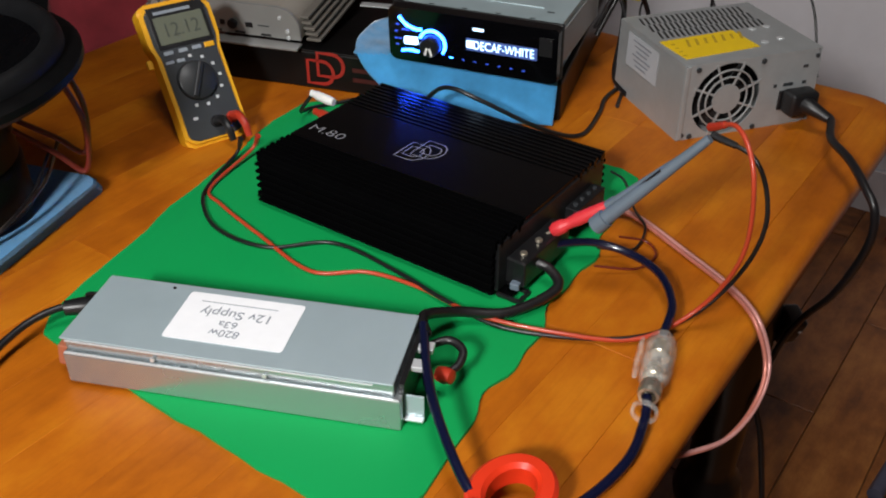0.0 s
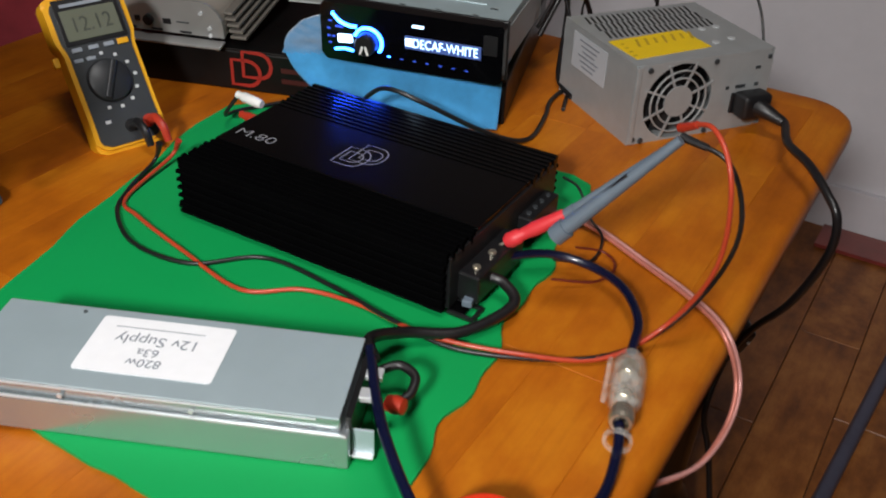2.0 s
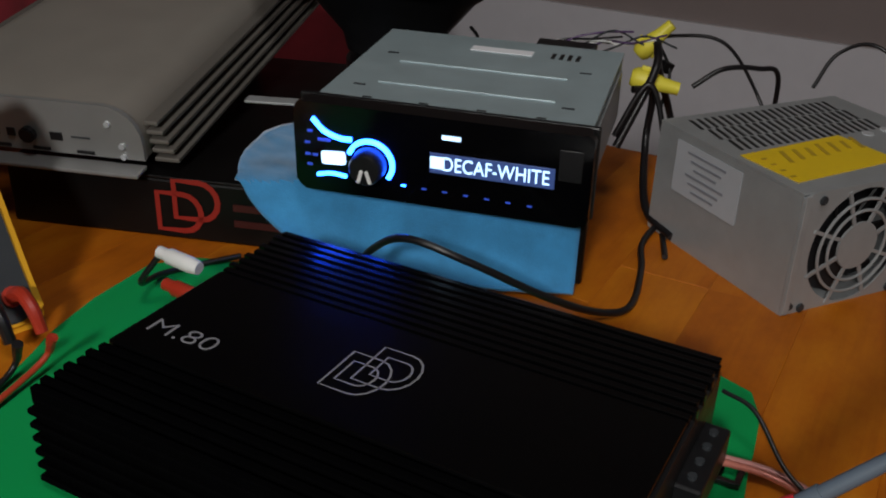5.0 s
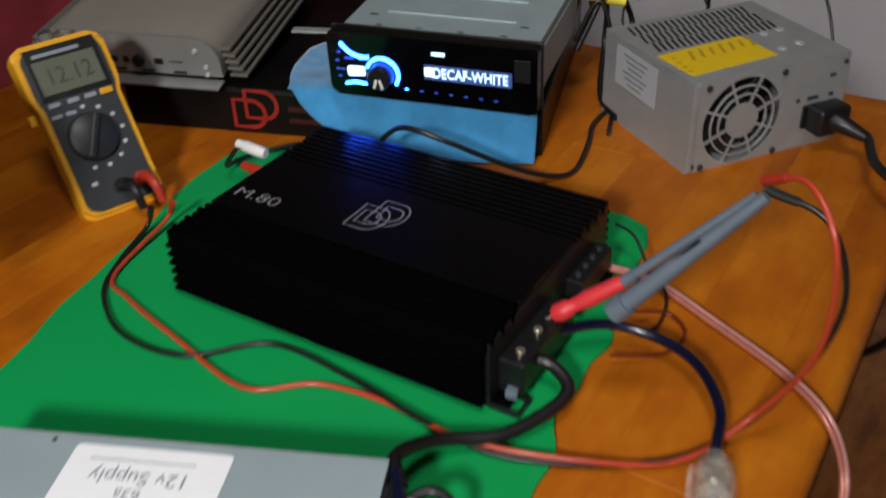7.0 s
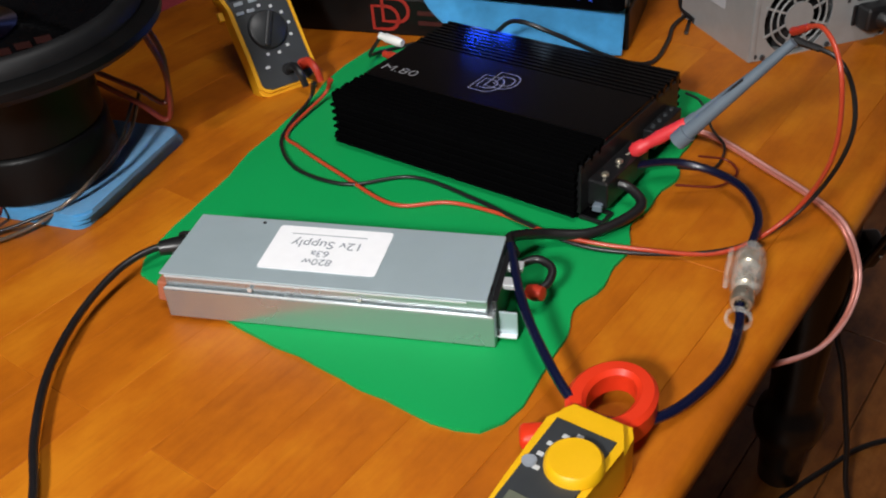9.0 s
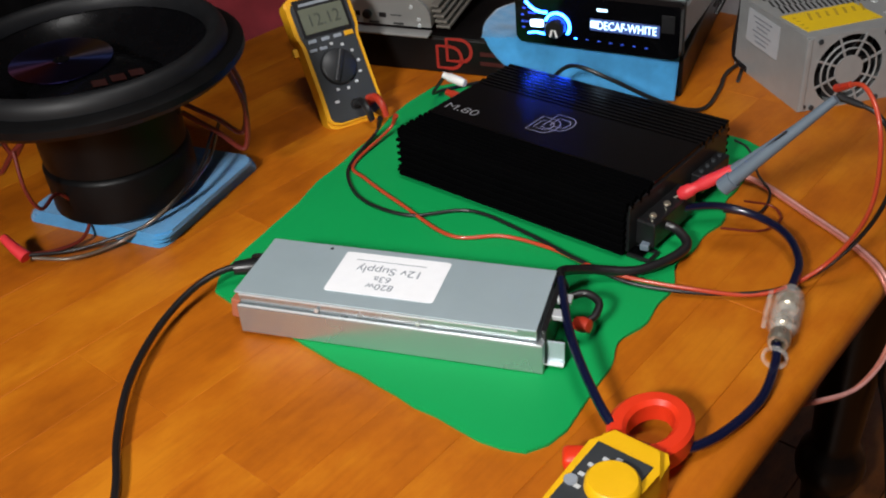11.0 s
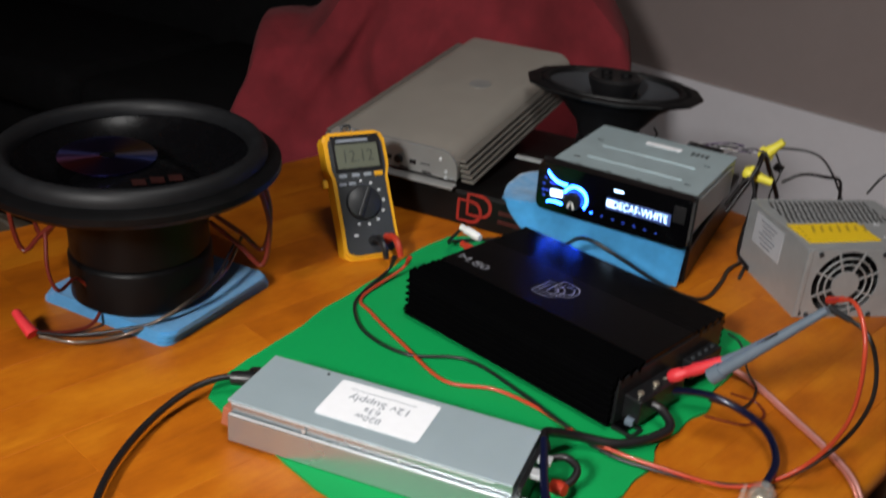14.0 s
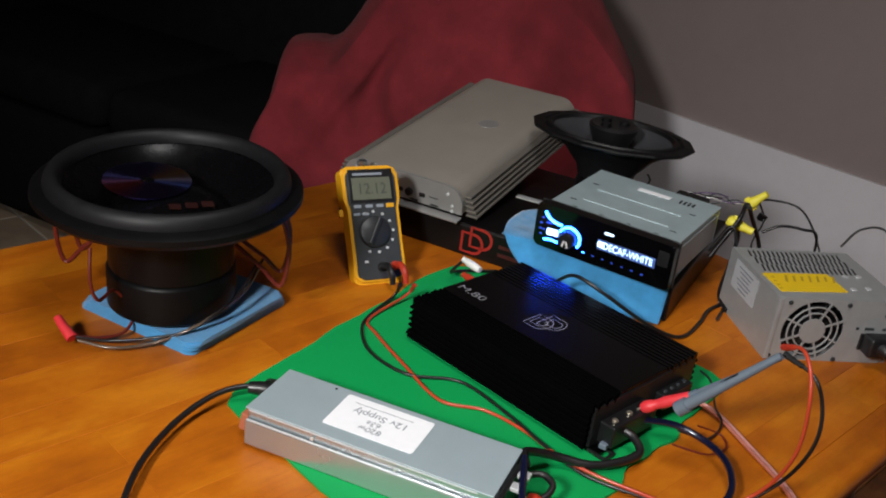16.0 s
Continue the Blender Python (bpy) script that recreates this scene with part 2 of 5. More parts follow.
M_GLOWB = glow("cyan_backlight", (0.010, 0.085, 1.0), 60.0)
M_GLOWDEEP = glow("blue_backlight", (0.05, 0.12, 0.8), 0.9)
M_GLOWW = glow("white_backlight", (0.50, 0.74, 1.0), 3.6)
M_SCREEN = glow("display_field", (0.10, 0.18, 0.55), 0.40)
M_BLUERIM = plain("grey_metal_rod", (0.10, 0.10, 0.15), 0.4, 0.5, 0.2)

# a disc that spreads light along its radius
M_DISC, nt, b = base_material("mirror_disc_painted_streaks", 0.20, 1.0)
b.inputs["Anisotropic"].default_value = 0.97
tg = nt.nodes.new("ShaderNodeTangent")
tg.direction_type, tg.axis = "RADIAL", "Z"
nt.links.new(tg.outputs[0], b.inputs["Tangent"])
# coloured diffraction streaks painted into the base colour, by angle round the disc
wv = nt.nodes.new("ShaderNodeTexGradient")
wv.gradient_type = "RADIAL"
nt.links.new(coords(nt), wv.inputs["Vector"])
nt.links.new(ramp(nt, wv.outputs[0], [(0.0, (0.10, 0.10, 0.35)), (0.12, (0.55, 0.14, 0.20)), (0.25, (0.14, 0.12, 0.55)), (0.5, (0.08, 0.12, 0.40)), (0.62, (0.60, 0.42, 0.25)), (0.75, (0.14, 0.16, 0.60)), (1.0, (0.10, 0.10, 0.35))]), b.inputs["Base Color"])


# ---- builders ----
def part(name, bm, material, parent=None, label="", smooth=False):
    me = bpy.data.meshes.new(name)
    bmesh.ops.recalc_face_normals(bm, faces=bm.faces)
    bm.to_mesh(me)
    bm.free()
    me.materials.append(material)
    if smooth:
        me.shade_smooth()
        me.set_sharp_from_angle(angle=radians(40))
    ob = new(name, me)
    if parent:
        ob.parent = parent
        if parent.parent:
            ob.matrix_parent_inverse = parent.matrix_basis.inverted()
    if label:
        ob["label"] = label
    return ob


def thing(name, m, label, category, group="", kind=""):
    ob = new(name)
    ob.empty_display_size = 0.02
    ob.matrix_world = m
    return tagged(ob, label, category, group, kind)


def box(sx, sy, sz, at=(0, 0, 0), bevel=0.0, seg=2, rot=None, bm=None):
    """A box centred at `at`."""
    own = bmesh.new()
    bmesh.ops.create_cube(own, size=1)
    bmesh.ops.scale(own, vec=(sx, sy, sz), verts=own.verts)
    if bevel:
        bmesh.ops.bevel(own, geom=own.edges[:], offset=bevel, segments=seg, affect="EDGES", profile=0.5)
    if rot:
        bmesh.ops.rotate(own, matrix=Euler([radians(a) for a in rot]).to_matrix(), verts=own.verts)
    bmesh.ops.translate(own, vec=at, verts=own.verts)
    return add(bm, own)


def add(bm, own):
    if bm is None:
        return own
    me = bpy.data.meshes.new("tmp")
    own.to_mesh(me)
    own.free()
    bm.from_mesh(me)
    bpy.data.meshes.remove(me)
    return bm


def cyl(r, h, at=(0, 0, 0), n=24, r2=None, bevel=0.0, rot=None, bm=None):
    own = bmesh.new()
    bmesh.ops.create_cone(own, cap_ends=True, segments=n, radius1=r, radius2=r if r2 is None else r2, depth=h)
    if bevel:
        edges = [e for e in own.edges if len(e.link_faces) == 2 and any(len(f.verts) > 4 for f in e.link_faces)]
        bmesh.ops.bevel(own, geom=edges, offset=bevel, segments=2, affect="EDGES")
    if rot:
        bmesh.ops.rotate(own, matrix=Euler([radians(a) for a in rot]).to_matrix(), verts=own.verts)
    bmesh.ops.translate(own, vec=at, verts=own.verts)
    return add(bm, own)


def lathe(profile, n=48, sx=1.0, sy=1.0, bm=None, at=(0, 0, 0)):
    """Profile of (radius, height) turned round z."""
    own = bmesh.new()
    rings = []
    for r, z in profile:
        if r < 1e-6:
            rings.append([own.verts.new((at[0], at[1], at[2] + z))])
        else:
            rings.append([own.verts.new((at[0] + sx * r * math.cos(2 * math.pi * i / n), at[1] + sy * r * math.sin(2 * math.pi * i / n), at[2] + z)) for i in range(n)])
    for a, c in zip(rings, rings[1:]):
        for i in range(n):
            j = (i + 1) % n
            q = [a[i % len(a)], a[j % len(a)], c[j % len(c)], c[i % len(c)]]
            q = list(dict.fromkeys(q))
            if len(q) > 2:
                own.faces.new(q)
    return add(bm, own)


def smooth_line(points, steps=8):
    p = [Vector(q) for q in points]
    p = [p[0] * 2 - p[1]] + p + [p[-1] * 2 - p[-2]]
    out = []
    for i in range(1, len(p) - 2):
        for k in range(steps):
            t = k / steps
            a, b1, c, d = p[i - 1], p[i], p[i + 1], p[i + 2]
            out.append(0.5 * ((2 * b1) + (c - a) * t + (2 * a - 5 * b1 + 4 * c - d) * t * t + (3 * b1 - a - 3 * c + d) * t ** 3))
    out.append(p[-2])
    return out


def tube(points, r, sides=10, steps=8, bm=None, taper=None):
    line = smooth_line(points, steps)
    own = bmesh.new()
    up = Vector((0, 0, 1))
    last = None
    prev = None
    for i, c in enumerate(line):
        d = (line[min(i + 1, len(line) - 1)] - line[max(i - 1, 0)]).normalized()
        if prev is None:
            side = d.cross(up if abs(d.z) < 0.9 else Vector((1, 0, 0))).normalized()
        else:
            side = (prev - d * prev.dot(d)).normalized()
        prev = side
        top = side.cross(d)
        rr = r if taper is None else r * (1 + (taper - 1) * i / (len(line) - 1))
        ring = [own.verts.new(c + rr * (math.cos(2 * math.pi * k / sides) * side + math.sin(2 * math.pi * k / sides) * top)) for k in range(sides)]
        if last:
            for k in range(sides):
                own.faces.new([last[k], last[(k + 1) % sides], ring[(k + 1) % sides], ring[k]])
        else:
            own.faces.new(ring[::-1])
        last = ring
    own.faces.new(last)
    return add(bm, own)


def slab(outline, z0, z1, bm=None, bevel=0.0):
    """A plate with the outline (x, y) between two heights."""
    own = bmesh.new()
    low = [own.verts.new((x, y, z0)) for x, y in outline]
    top = [own.verts.new((x, y, z1)) for x, y in outline]
    own.faces.new(low[::-1])
    cap = own.faces.new(top)
    for i in range(len(low)):
        j = (i + 1) % len(low)
        own.faces.new([low[i], low[j], top[j], top[i]])
    if bevel:
        bmesh.ops.bevel(own, geom=list(cap.edges), offset=bevel, segments=2, affect="EDGES")
    return add(bm, own)


def rounded(w, h, r, n=6):
    """Outline of a rounded rectangle about the origin."""
    out = []
    for cx, cy, a in ((w / 2 - r, h / 2 - r, 0), (-w / 2 + r, h / 2 - r, 90), (-w / 2 + r, -h / 2 + r, 180), (w / 2 - r, -h / 2 + r, 270)):
        for k in range(n + 1):
            t = radians(a + 90 * k / n)
            out.append((cx + r * math.cos(t), cy + r * math.sin(t)))
    return out


def writing(name, body, size, material, parent, at, rot=(0, 0, 0), squeeze=1.0, align="CENTER", label=""):
    cu = bpy.data.curves.new("t", "FONT")
    cu.body, cu.size, cu.align_x, cu.align_y, cu.extrude, cu.offset = body, size, align, "CENTER", 0.0001, -0.016 * size if name == "model_mark" else 0.0
    tmp = new("t", cu)
    me = bpy.data.meshes.new_from_object(tmp)
    bpy.data.objects.remove(tmp)
    me.materials.append(material)
    ob = new(name, me)
    ob.parent = parent
    if parent.parent:
        ob.matrix_parent_inverse = parent.matrix_basis.inverted()
    ob.matrix_basis = pose(*at, *rot) @ Matrix.Diagonal((squeeze, 1, 1, 1))
    if label:
        ob["label"] = label
    return ob


def ring_path(outline, width, height, parent, name, material, at, rot=(0, 0, 0)):
    """A flat line drawn along a closed outline."""
    bm = bmesh.new()
    n = len(outline)
    ins, outs = [], []
    for i in range(n):
        a, c = Vector(outline[i - 1]), Vector(outline[(i + 1) % n])
        d = (c - a).normalized()
        nrm = Vector((d.y, -d.x))
        p = Vector(outline[i])
        ins.append(bm.verts.new((*(p - nrm * width / 2), height)))
        outs.append(bm.verts.new((*(p + nrm * width / 2), height)))
    for i in range(n):
        j = (i + 1) % n
        bm.faces.new([ins[i], ins[j], outs[j], outs[i]])
    ob = part(name, bm, material, parent)
    ob.matrix_basis = pose(*at, *rot)
    return ob


# ---- the room, on the table's own axes: e along the table, w across it ----
TURN = 59.0
E = Vector((math.cos(radians(TURN)), math.sin(radians(TURN))))
W = Vector((E.y, -E.x))


def ew(e, w, z=0.0):
    p = E * e + W * w
    return (p.x, p.y, z)


def room(e, w, z=0.0):
    """A pose whose x runs along e and whose y runs to -w."""
    return pose(*ew(e, w, z), 0, 0, TURN)


E0, E1, W0, W1, HIGH = -2.6, 2.32, -3.6, 2.4, 2.45


def structure(name, bm, material, label="", category=""):
    return tagged(part(name, bm, material), label, category, "", "structure")


def room_box(e0, e1, w0, w1, z0, z1):
    c = ew((e0 + e1) / 2, (w0 + w1) / 2, (z0 + z1) / 2)
    return box(e1 - e0, w1 - w0, z1 - z0, c, rot=(0, 0, TURN))


floor_ob = structure("floor", room_box(E0, E1, W0, W1, -0.12, -0.006), M_GAP, "dark wood plank floor with tiles beyond", "floor")
wall_far = structure("wall_far", room_box(E1, E1 + 0.12, W0, W1, 0, HIGH), M_WALL, "taupe painted wall with white lower part", "wall")
structure("wall_back", room_box(E0 - 0.12, E0, W0, W1, 0, HIGH), M_WALL, "taupe painted wall", "wall")
structure("wall_left", room_box(E0 - 0.12, E1 + 0.12, W0 - 0.12, W0, 0, HIGH), M_WALL, "taupe painted wall", "wall")
structure("wall_right", room_box(E0 - 0.12, E1 + 0.12, W1, W1 + 0.12, 0, HIGH), M_WALL, "taupe painted wall", "wall")
structure("ceiling", room_box(E0 - 0.12, E1 + 0.12, W0 - 0.12, W1 + 0.12, HIGH, HIGH + 0.1), M_CEIL, "white painted ceiling", "ceiling")
structure("wainscot", room_box(E1 - 0.012, E1 - 0.001, W0 + 0.01, W1 - 0.01, 0.11, 0.61), M_WHITE, "white painted lower wall panel", "wall panel")
structure("baseboard", room_box(E1 - 0.024, E1 - 0.001, W0 + 0.01, W1 - 0.01, 0.0, 0.108), M_WHITE, "white painted baseboard", "baseboard")


# ---- dining table ----
def make_table():
    e0, e1, w0, w1 = -0.36, 1.218, -0.950, -0.047
    ce, cw = (e0 + e1) / 2, (w0 + w1) / 2
    le, lw = e1 - e0, w1 - w0
    tb = thing("dining_table", room(ce, cw, 0), "orange-brown wooden plank dining table with rounded edge and black legs", "table")
    edge = 0.045
    # bullnose rim round the planks
    bm = bmesh.new()
    prof = [(0, T - 0.0012)] + [(edge - 0.012 + 0.012 * math.sin(radians(a)), T - 0.0012 - 0.012 + 0.012 * math.cos(radians(a))) for a in (0, 25, 50, 75, 90)]
    prof += [(edge, T - 0.020), (edge - 0.006, T - 0.030), (0, T - 0.030)]
    rings = []
    for d, z in prof:
        rings.append([bm.verts.new((x, y, z)) for x, y in rounded(le - 2 * edge + 2 * d, lw - 2 * edge + 2 * d, 0.012 + d, 8)])
    for a, c in zip(rings, rings[1:] + rings[:1]):
        n = len(a)
        for i in range(n):
            bm.faces.new([a[i], a[(i + 1) % n], c[(i + 1) % n], c[i]])
    part("rim", bm, M_TABLE, tb, "rounded wooden table edge", True)
    part("underside", box(le - 2 * edge, lw - 2 * edge, 0.012, (0, 0, T - 0.024)), M_GAP, tb)
    # apron
    for sx, sy, x, y in ((le - 0.20, 0.022, 0, lw / 2 - 0.09), (le - 0.20, 0.022, 0, -lw / 2 + 0.09), (0.022, lw - 0.22, le / 2 - 0.09, 0), (0.022, lw - 0.22, -le / 2 + 0.09, 0)):
        part("apron", box(sx, sy, 0.085, (x, y, T - 0.0735), 0.002), M_BLACKWOOD, tb)
    # turned legs
    prof = [(0, 0), (0.026, 0), (0.031, 0.006), (0.033, 0.05), (0.036, 0.085), (0.046, 0.10), (0.051, 0.125), (0.046, 0.15), (0.036, 0.162), (0.034, 0.18), (0.037, 0.25),
            (0.042, 0.36), (0.045, 0.45), (0.043, 0.52), (0.036, 0.56), (0.047, 0.575), (0.047, 0.60), (0.038, 0.61), (0.038, T - 0.0305), (0, T - 0.0305)]
    for sx in (1, -1):
        for sy in (1, -1):
            part("leg", lathe(prof, 24, at=(sx * (le / 2 - 0.085), sy * (lw / 2 - 0.115), 0)), M_BLACKWOOD, tb, "turned black wooden leg", True)
    return tb, le - 2 * edge, lw - 2 * edge


table, PLANK_L, PLANK_W = make_table()


# ---- black sofa and red blanket ----
def soft(ob, levels=2):
    md = ob.modifiers.new("round", "SUBSURF")
    md.levels = md.render_levels = levels
    return ob


sofa = thing("sofa", pose(-1.227, 2.638, 0, 0, 0, -15), "large black leather sofa in the dark, against the wall", "sofa")
part("back", box(1.9, 0.26, 0.72, (0, 0.18, 0.48), 0.09, 4), M_SOFA, sofa, "", True)
part("base", box(1.9, 0.86, 0.36, (0, -0.12, 0.20), 0.05, 3), M_SOFA, sofa, "", True)
for x in (-0.45, 0.45):
    part("seat_cushion", box(0.88, 0.66, 0.14, (x, -0.22, 0.45), 0.05, 3), M_SOFA, sofa, "", True)
for x in (-1.02, 1.02):
    part("arm", box(0.22, 0.92, 0.60, (x, -0.12, 0.32), 0.08, 4), M_SOFA, sofa, "", True)


def blanket():
    """A blanket over a chair: a high back, a lower shoulder, folds hanging from them."""
    bm = bmesh.new()
    n, m = 96, 60
    grid = []
    for i in range(n + 1):
        s = i / n
        row = []
        x = -0.445 + 0.815 * s
        # height of the crest along the chair
        k = min(1, max(0, (s - 0.12) / 0.27))
        k = k * k * (3 - 2 * k)
        crest = 0.788 + 0.02 * s + 0.29 * k
        fall = min(1, max(0, (s - 0.64) / 0.36))
        crest -= 0.28 * fall ** 2
        fall0 = min(1, max(0, (0.035 - s) / 0.035))
        crest -= 0.10 * fall0 ** 2
        hem = 0.50 + 0.02 * math.sin(9 * s)
        for j in range(m + 1):
            v = j / m
            if v < 0.30:
                a = v / 0.30
                y = 0.20 - 0.20 * a
                z = crest - 0.02 * (1 - a) ** 2
            else:
                a = (v - 0.30) / 0.70
                bend = min(1, a / 0.12)
                y = -0.10 * bend ** 0.6 - 0.13 * a
                z = crest - (crest - hem) * a ** 0.92
            w1 = math.sin(11 * s + 2.2 * v + 1.3 * noise.noise(Vector((s * 4, v * 3, 0)))) * 0.022
            w2 = noise.noise(Vector((s * 4.5, v * 2.6, 3.1))) * 0.050 - 0.030 * abs(noise.noise(Vector((s * 7 + 2 * v, v * 3.2, 7.7)))) + noise.noise(Vector((s * 17, v * 8, 1.7))) * 0.004
            hang = min(1, max(0, (v - 0.25) * 2.5))
            y += -(w1 + w2) * (0.35 + hang)
            z += 0.6 * w2 * (1 - hang)
            row.append(bm.verts.new((x + 0.035 * noise.noise(Vector((v * 4, s * 3, 9))) * hang, y, z)))
        grid.append(row)
    for i in range(n):
        for j in range(m):
            bm.faces.new([grid[i][j], grid[i + 1][j], grid[i + 1][j + 1], grid[i][j + 1]])
    return bm


chair = thing("armchair", pose(-0.325, 1.985, 0, 0, 0, 12), "dark upholstered armchair hidden under a red blanket", "armchair")
part("back", box(0.30, 0.12, 0.80, (0.05, 0.13, 0.52), 0.05, 3), M_SOFA, chair, "", True)
part("seat", box(0.66, 0.26, 0.36, (0.0, 0.06, 0.22), 0.05, 3), M_SOFA, chair, "", True)
part("arm", box(0.20, 0.28, 0.70, (-0.28, 0.10, 0.38), 0.06, 3), M_SOFA, chair, "", True)
bl = tagged(part("blanket", blanket(), M_RED, None, "", True), "dark red cloth blanket draped in folds over an armchair", "blanket")
bl.matrix_world = pose(-0.325, 1.985, 0, 0, 0, 12)
sd = bl.modifiers.new("thick", "SOLIDIFY")
sd.thickness = 0.006


# ---- green mat ----
def make_mat():
    def side(a, c, n, wob=0.0, f=20.0):
        out = []
        for k in range(n):
            t = k / n
            x, y = a[0] + (c[0] - a[0]) * t, a[1] + (c[1] - a[1]) * t
            d = Vector((c[0] - a[0], c[1] - a[1])).normalized()
            q = wob * (math.sin(f * t) + 0.6 * math.sin(2.3 * f * t + 1)) * min(1, 6 * t, 6 * (1 - t))
            out.append((x + d.y * q, y - d.x * q))
        return out
    o = side((0.022, 0.430), (-0.214, 0.574), 14, 0.001)
    o += [(-0.229, 0.587), (-0.233, 0.606), (-0.230, 0.624)]
    o += side((-0.223, 0.654), (-0.124, 0.985), 16, 0.002, 12)
    o += [(-0.107, 1.010), (-0.079, 1.021)]
    o += side((-0.057, 1.018), (0.212, 0.900), 12, 0.001)
    o += [(0.242, 0.884), (0.256, 0.866), (0.253, 0.843)]
    o += side((0.240, 0.814), (0.096, 0.482), 40, 0.0045, 17)
    o += [(0.082, 0.446), (0.070, 0.431), (0.055, 0.422), (0.039, 0.424)]
    return slab(o, T, T + 0.003, bevel=0.0006)


tagged(part("mat", make_mat(), M_GREEN), "bright green sheet mat with one wavy cut edge on the table", "mat")
MAT = T + 0.0035


# ---- server power supply ----
def make_server_supply():
    L, D, H = 0.249, 0.078, 0.038
    ob = thing("server_power_supply", pose(-0.0568, 0.5575, MAT, 0, 0, -7.7), "long grey steel server power supply with white label on mat", "power supply")
    bm = box(L, D + 0.002, H * 0.68, (0, -0.001, H * 0.34), 0.0008)
    box(L - 0.006, D - 0.002, H * 0.32, (-0.002, 0.001, H * 0.84), 0.0012, 2, None, bm)
    part("case", bm, M_ZINCSIDE, ob, "satin zinc-plated lower case")
    part("lid", box(L - 0.004, D, 0.0016, (-0.003, 0, H + 0.0001), 0.0006), M_STEELB, ob)
    part("seam_lip", box(L - 0.002, 0.0022, 0.0012, (0, -D / 2 - 0.0010, H * 0.695), 0.0004), M_STEELEDGE, ob, "bright folded steel lip")
    part("edge_lip", box(L - 0.022, 0.0014, 0.0011, (-0.008, -D / 2 - 0.0003, H - 0.0013), 0.0003), M_STEELEDGE, ob, "bright folded steel edge")
    for x in (-0.055, 0.028):
        part("screw", cyl(0.0017, 0.0012, (x, -D / 2 - 0.0004, H * 0.80), 12, rot=(90, 0, 0)), M_STEELEDGE, ob)
    part("screw", cyl(0.0014, 0.001, (-0.07, D / 2 - 0.006, H + 0.001), 10), M_BLACKP, ob)
    # connector end
    # black plate in place of the shaded recess at the open end
    part("open_end_shade", box(0.004, D - 0.012, H - 0.006, (L / 2 - 0.001, 0, H / 2), 0.0005), M_BLACKP, ob, "open end with its inner shade drawn as a black plate")
    part("ear", box(0.016, 0.0016, H * 0.5, (L / 2 + 0.006, -D / 2 + 0.010, H * 0.36), 0.0004), M_STEELB, ob, "bent steel ear")
    part("ear", box(0.016, 0.006, 0.0014, (L / 2 + 0.006, -D / 2 + 0.008, H * 0.10), 0.0004), M_STEELEDGE, ob)
    for y in (-0.008, 0.012):
        part("terminal", box(0.012, 0.010, 0.004, (L / 2 + 0.006, y, H - 0.006), 0.0006), M_STEELEDGE, ob, "bright metal terminal tab")
    # inlet end
    part("handle", tube([(-L / 2, 0.030, 0.008), (-L / 2 - 0.016, 0.029, 0.012), (-L / 2 - 0.018, 0.027, 0.026), (-L / 2, 0.026, 0.030)], 0.0016, 8), M_BLACKP, ob, "black wire handle")
    part("latch", box(0.012, 0.010, 0.018, (-L / 2 - 0.006, -0.026, 0.014), 0.001, rot=(0, 8, 0)), M_ORANGEP, ob, "orange plastic latch")
    part("slot", box(0.006, 0.0006, 0.0010, (-L / 2 + 0.006, -D / 2 + 0.0018, 0.010)), M_BLACKP, ob)
    part("slot", box(0.006, 0.0006, 0.0010, (-L / 2 + 0.006, -D / 2 + 0.0018, 0.014)), M_BLACKP, ob)
    lab = part("label", slab(rounded(0.0905, 0.0545, 0.003), H + 0.0011, H + 0.0014), M_PAPER, ob, "white paper label with handprinted words")
    lab.matrix_basis = pose(-0.0098, 0.0042, 0)
    zz = H + 0.0016
    writing("text_line", "12v Supply", 0.0130, M_INK, lab, (-0.011, 0.010, zz), (0, 0, 180))
    writing("text_line", "63a", 0.0105, M_INK, lab, (-0.013, -0.0015, zz), (0, 0, 180))
    writing("text_line", "820w", 0.0105, M_INK, lab, (-0.012, -0.0115, zz), (0, 0, 180))
    part("print_line", box(0.060, 0.0007, 0.0002, (-0.013, 0.0215, zz)), M_INK, lab)
    return ob


make_server_supply()


# ---- black amplifier ----
def d_mark(parent, size, line, material, at, rot, tall=1.0, inner=True):
    """Two interlocked open letter shapes as plain outlines."""
    def dee(w, h):
        o = [(-w / 2, -h / 2), (-w / 2, h / 2)]
        for k in range(9):
            a = radians(90 - 180 * k / 8)
            o.append((w / 2 - h / 2 + h / 2 * math.cos(a), h / 2 * math.sin(a)))
        return o
    for dx, dy, w, h in ((0.16, 0.10, 0.74, 0.62), (-0.14, -0.12, 0.74, 0.62), (0.18, 0.10, 0.46, 0.34), (-0.16, -0.12, 0.46, 0.34))[:4 if inner else 2]:
        o = [((x + dx) * size, (y + dy) * size * tall) for x, y in dee(w, h)]
        ring_path(o, line, 0, parent, "mark_line", material, at, rot)


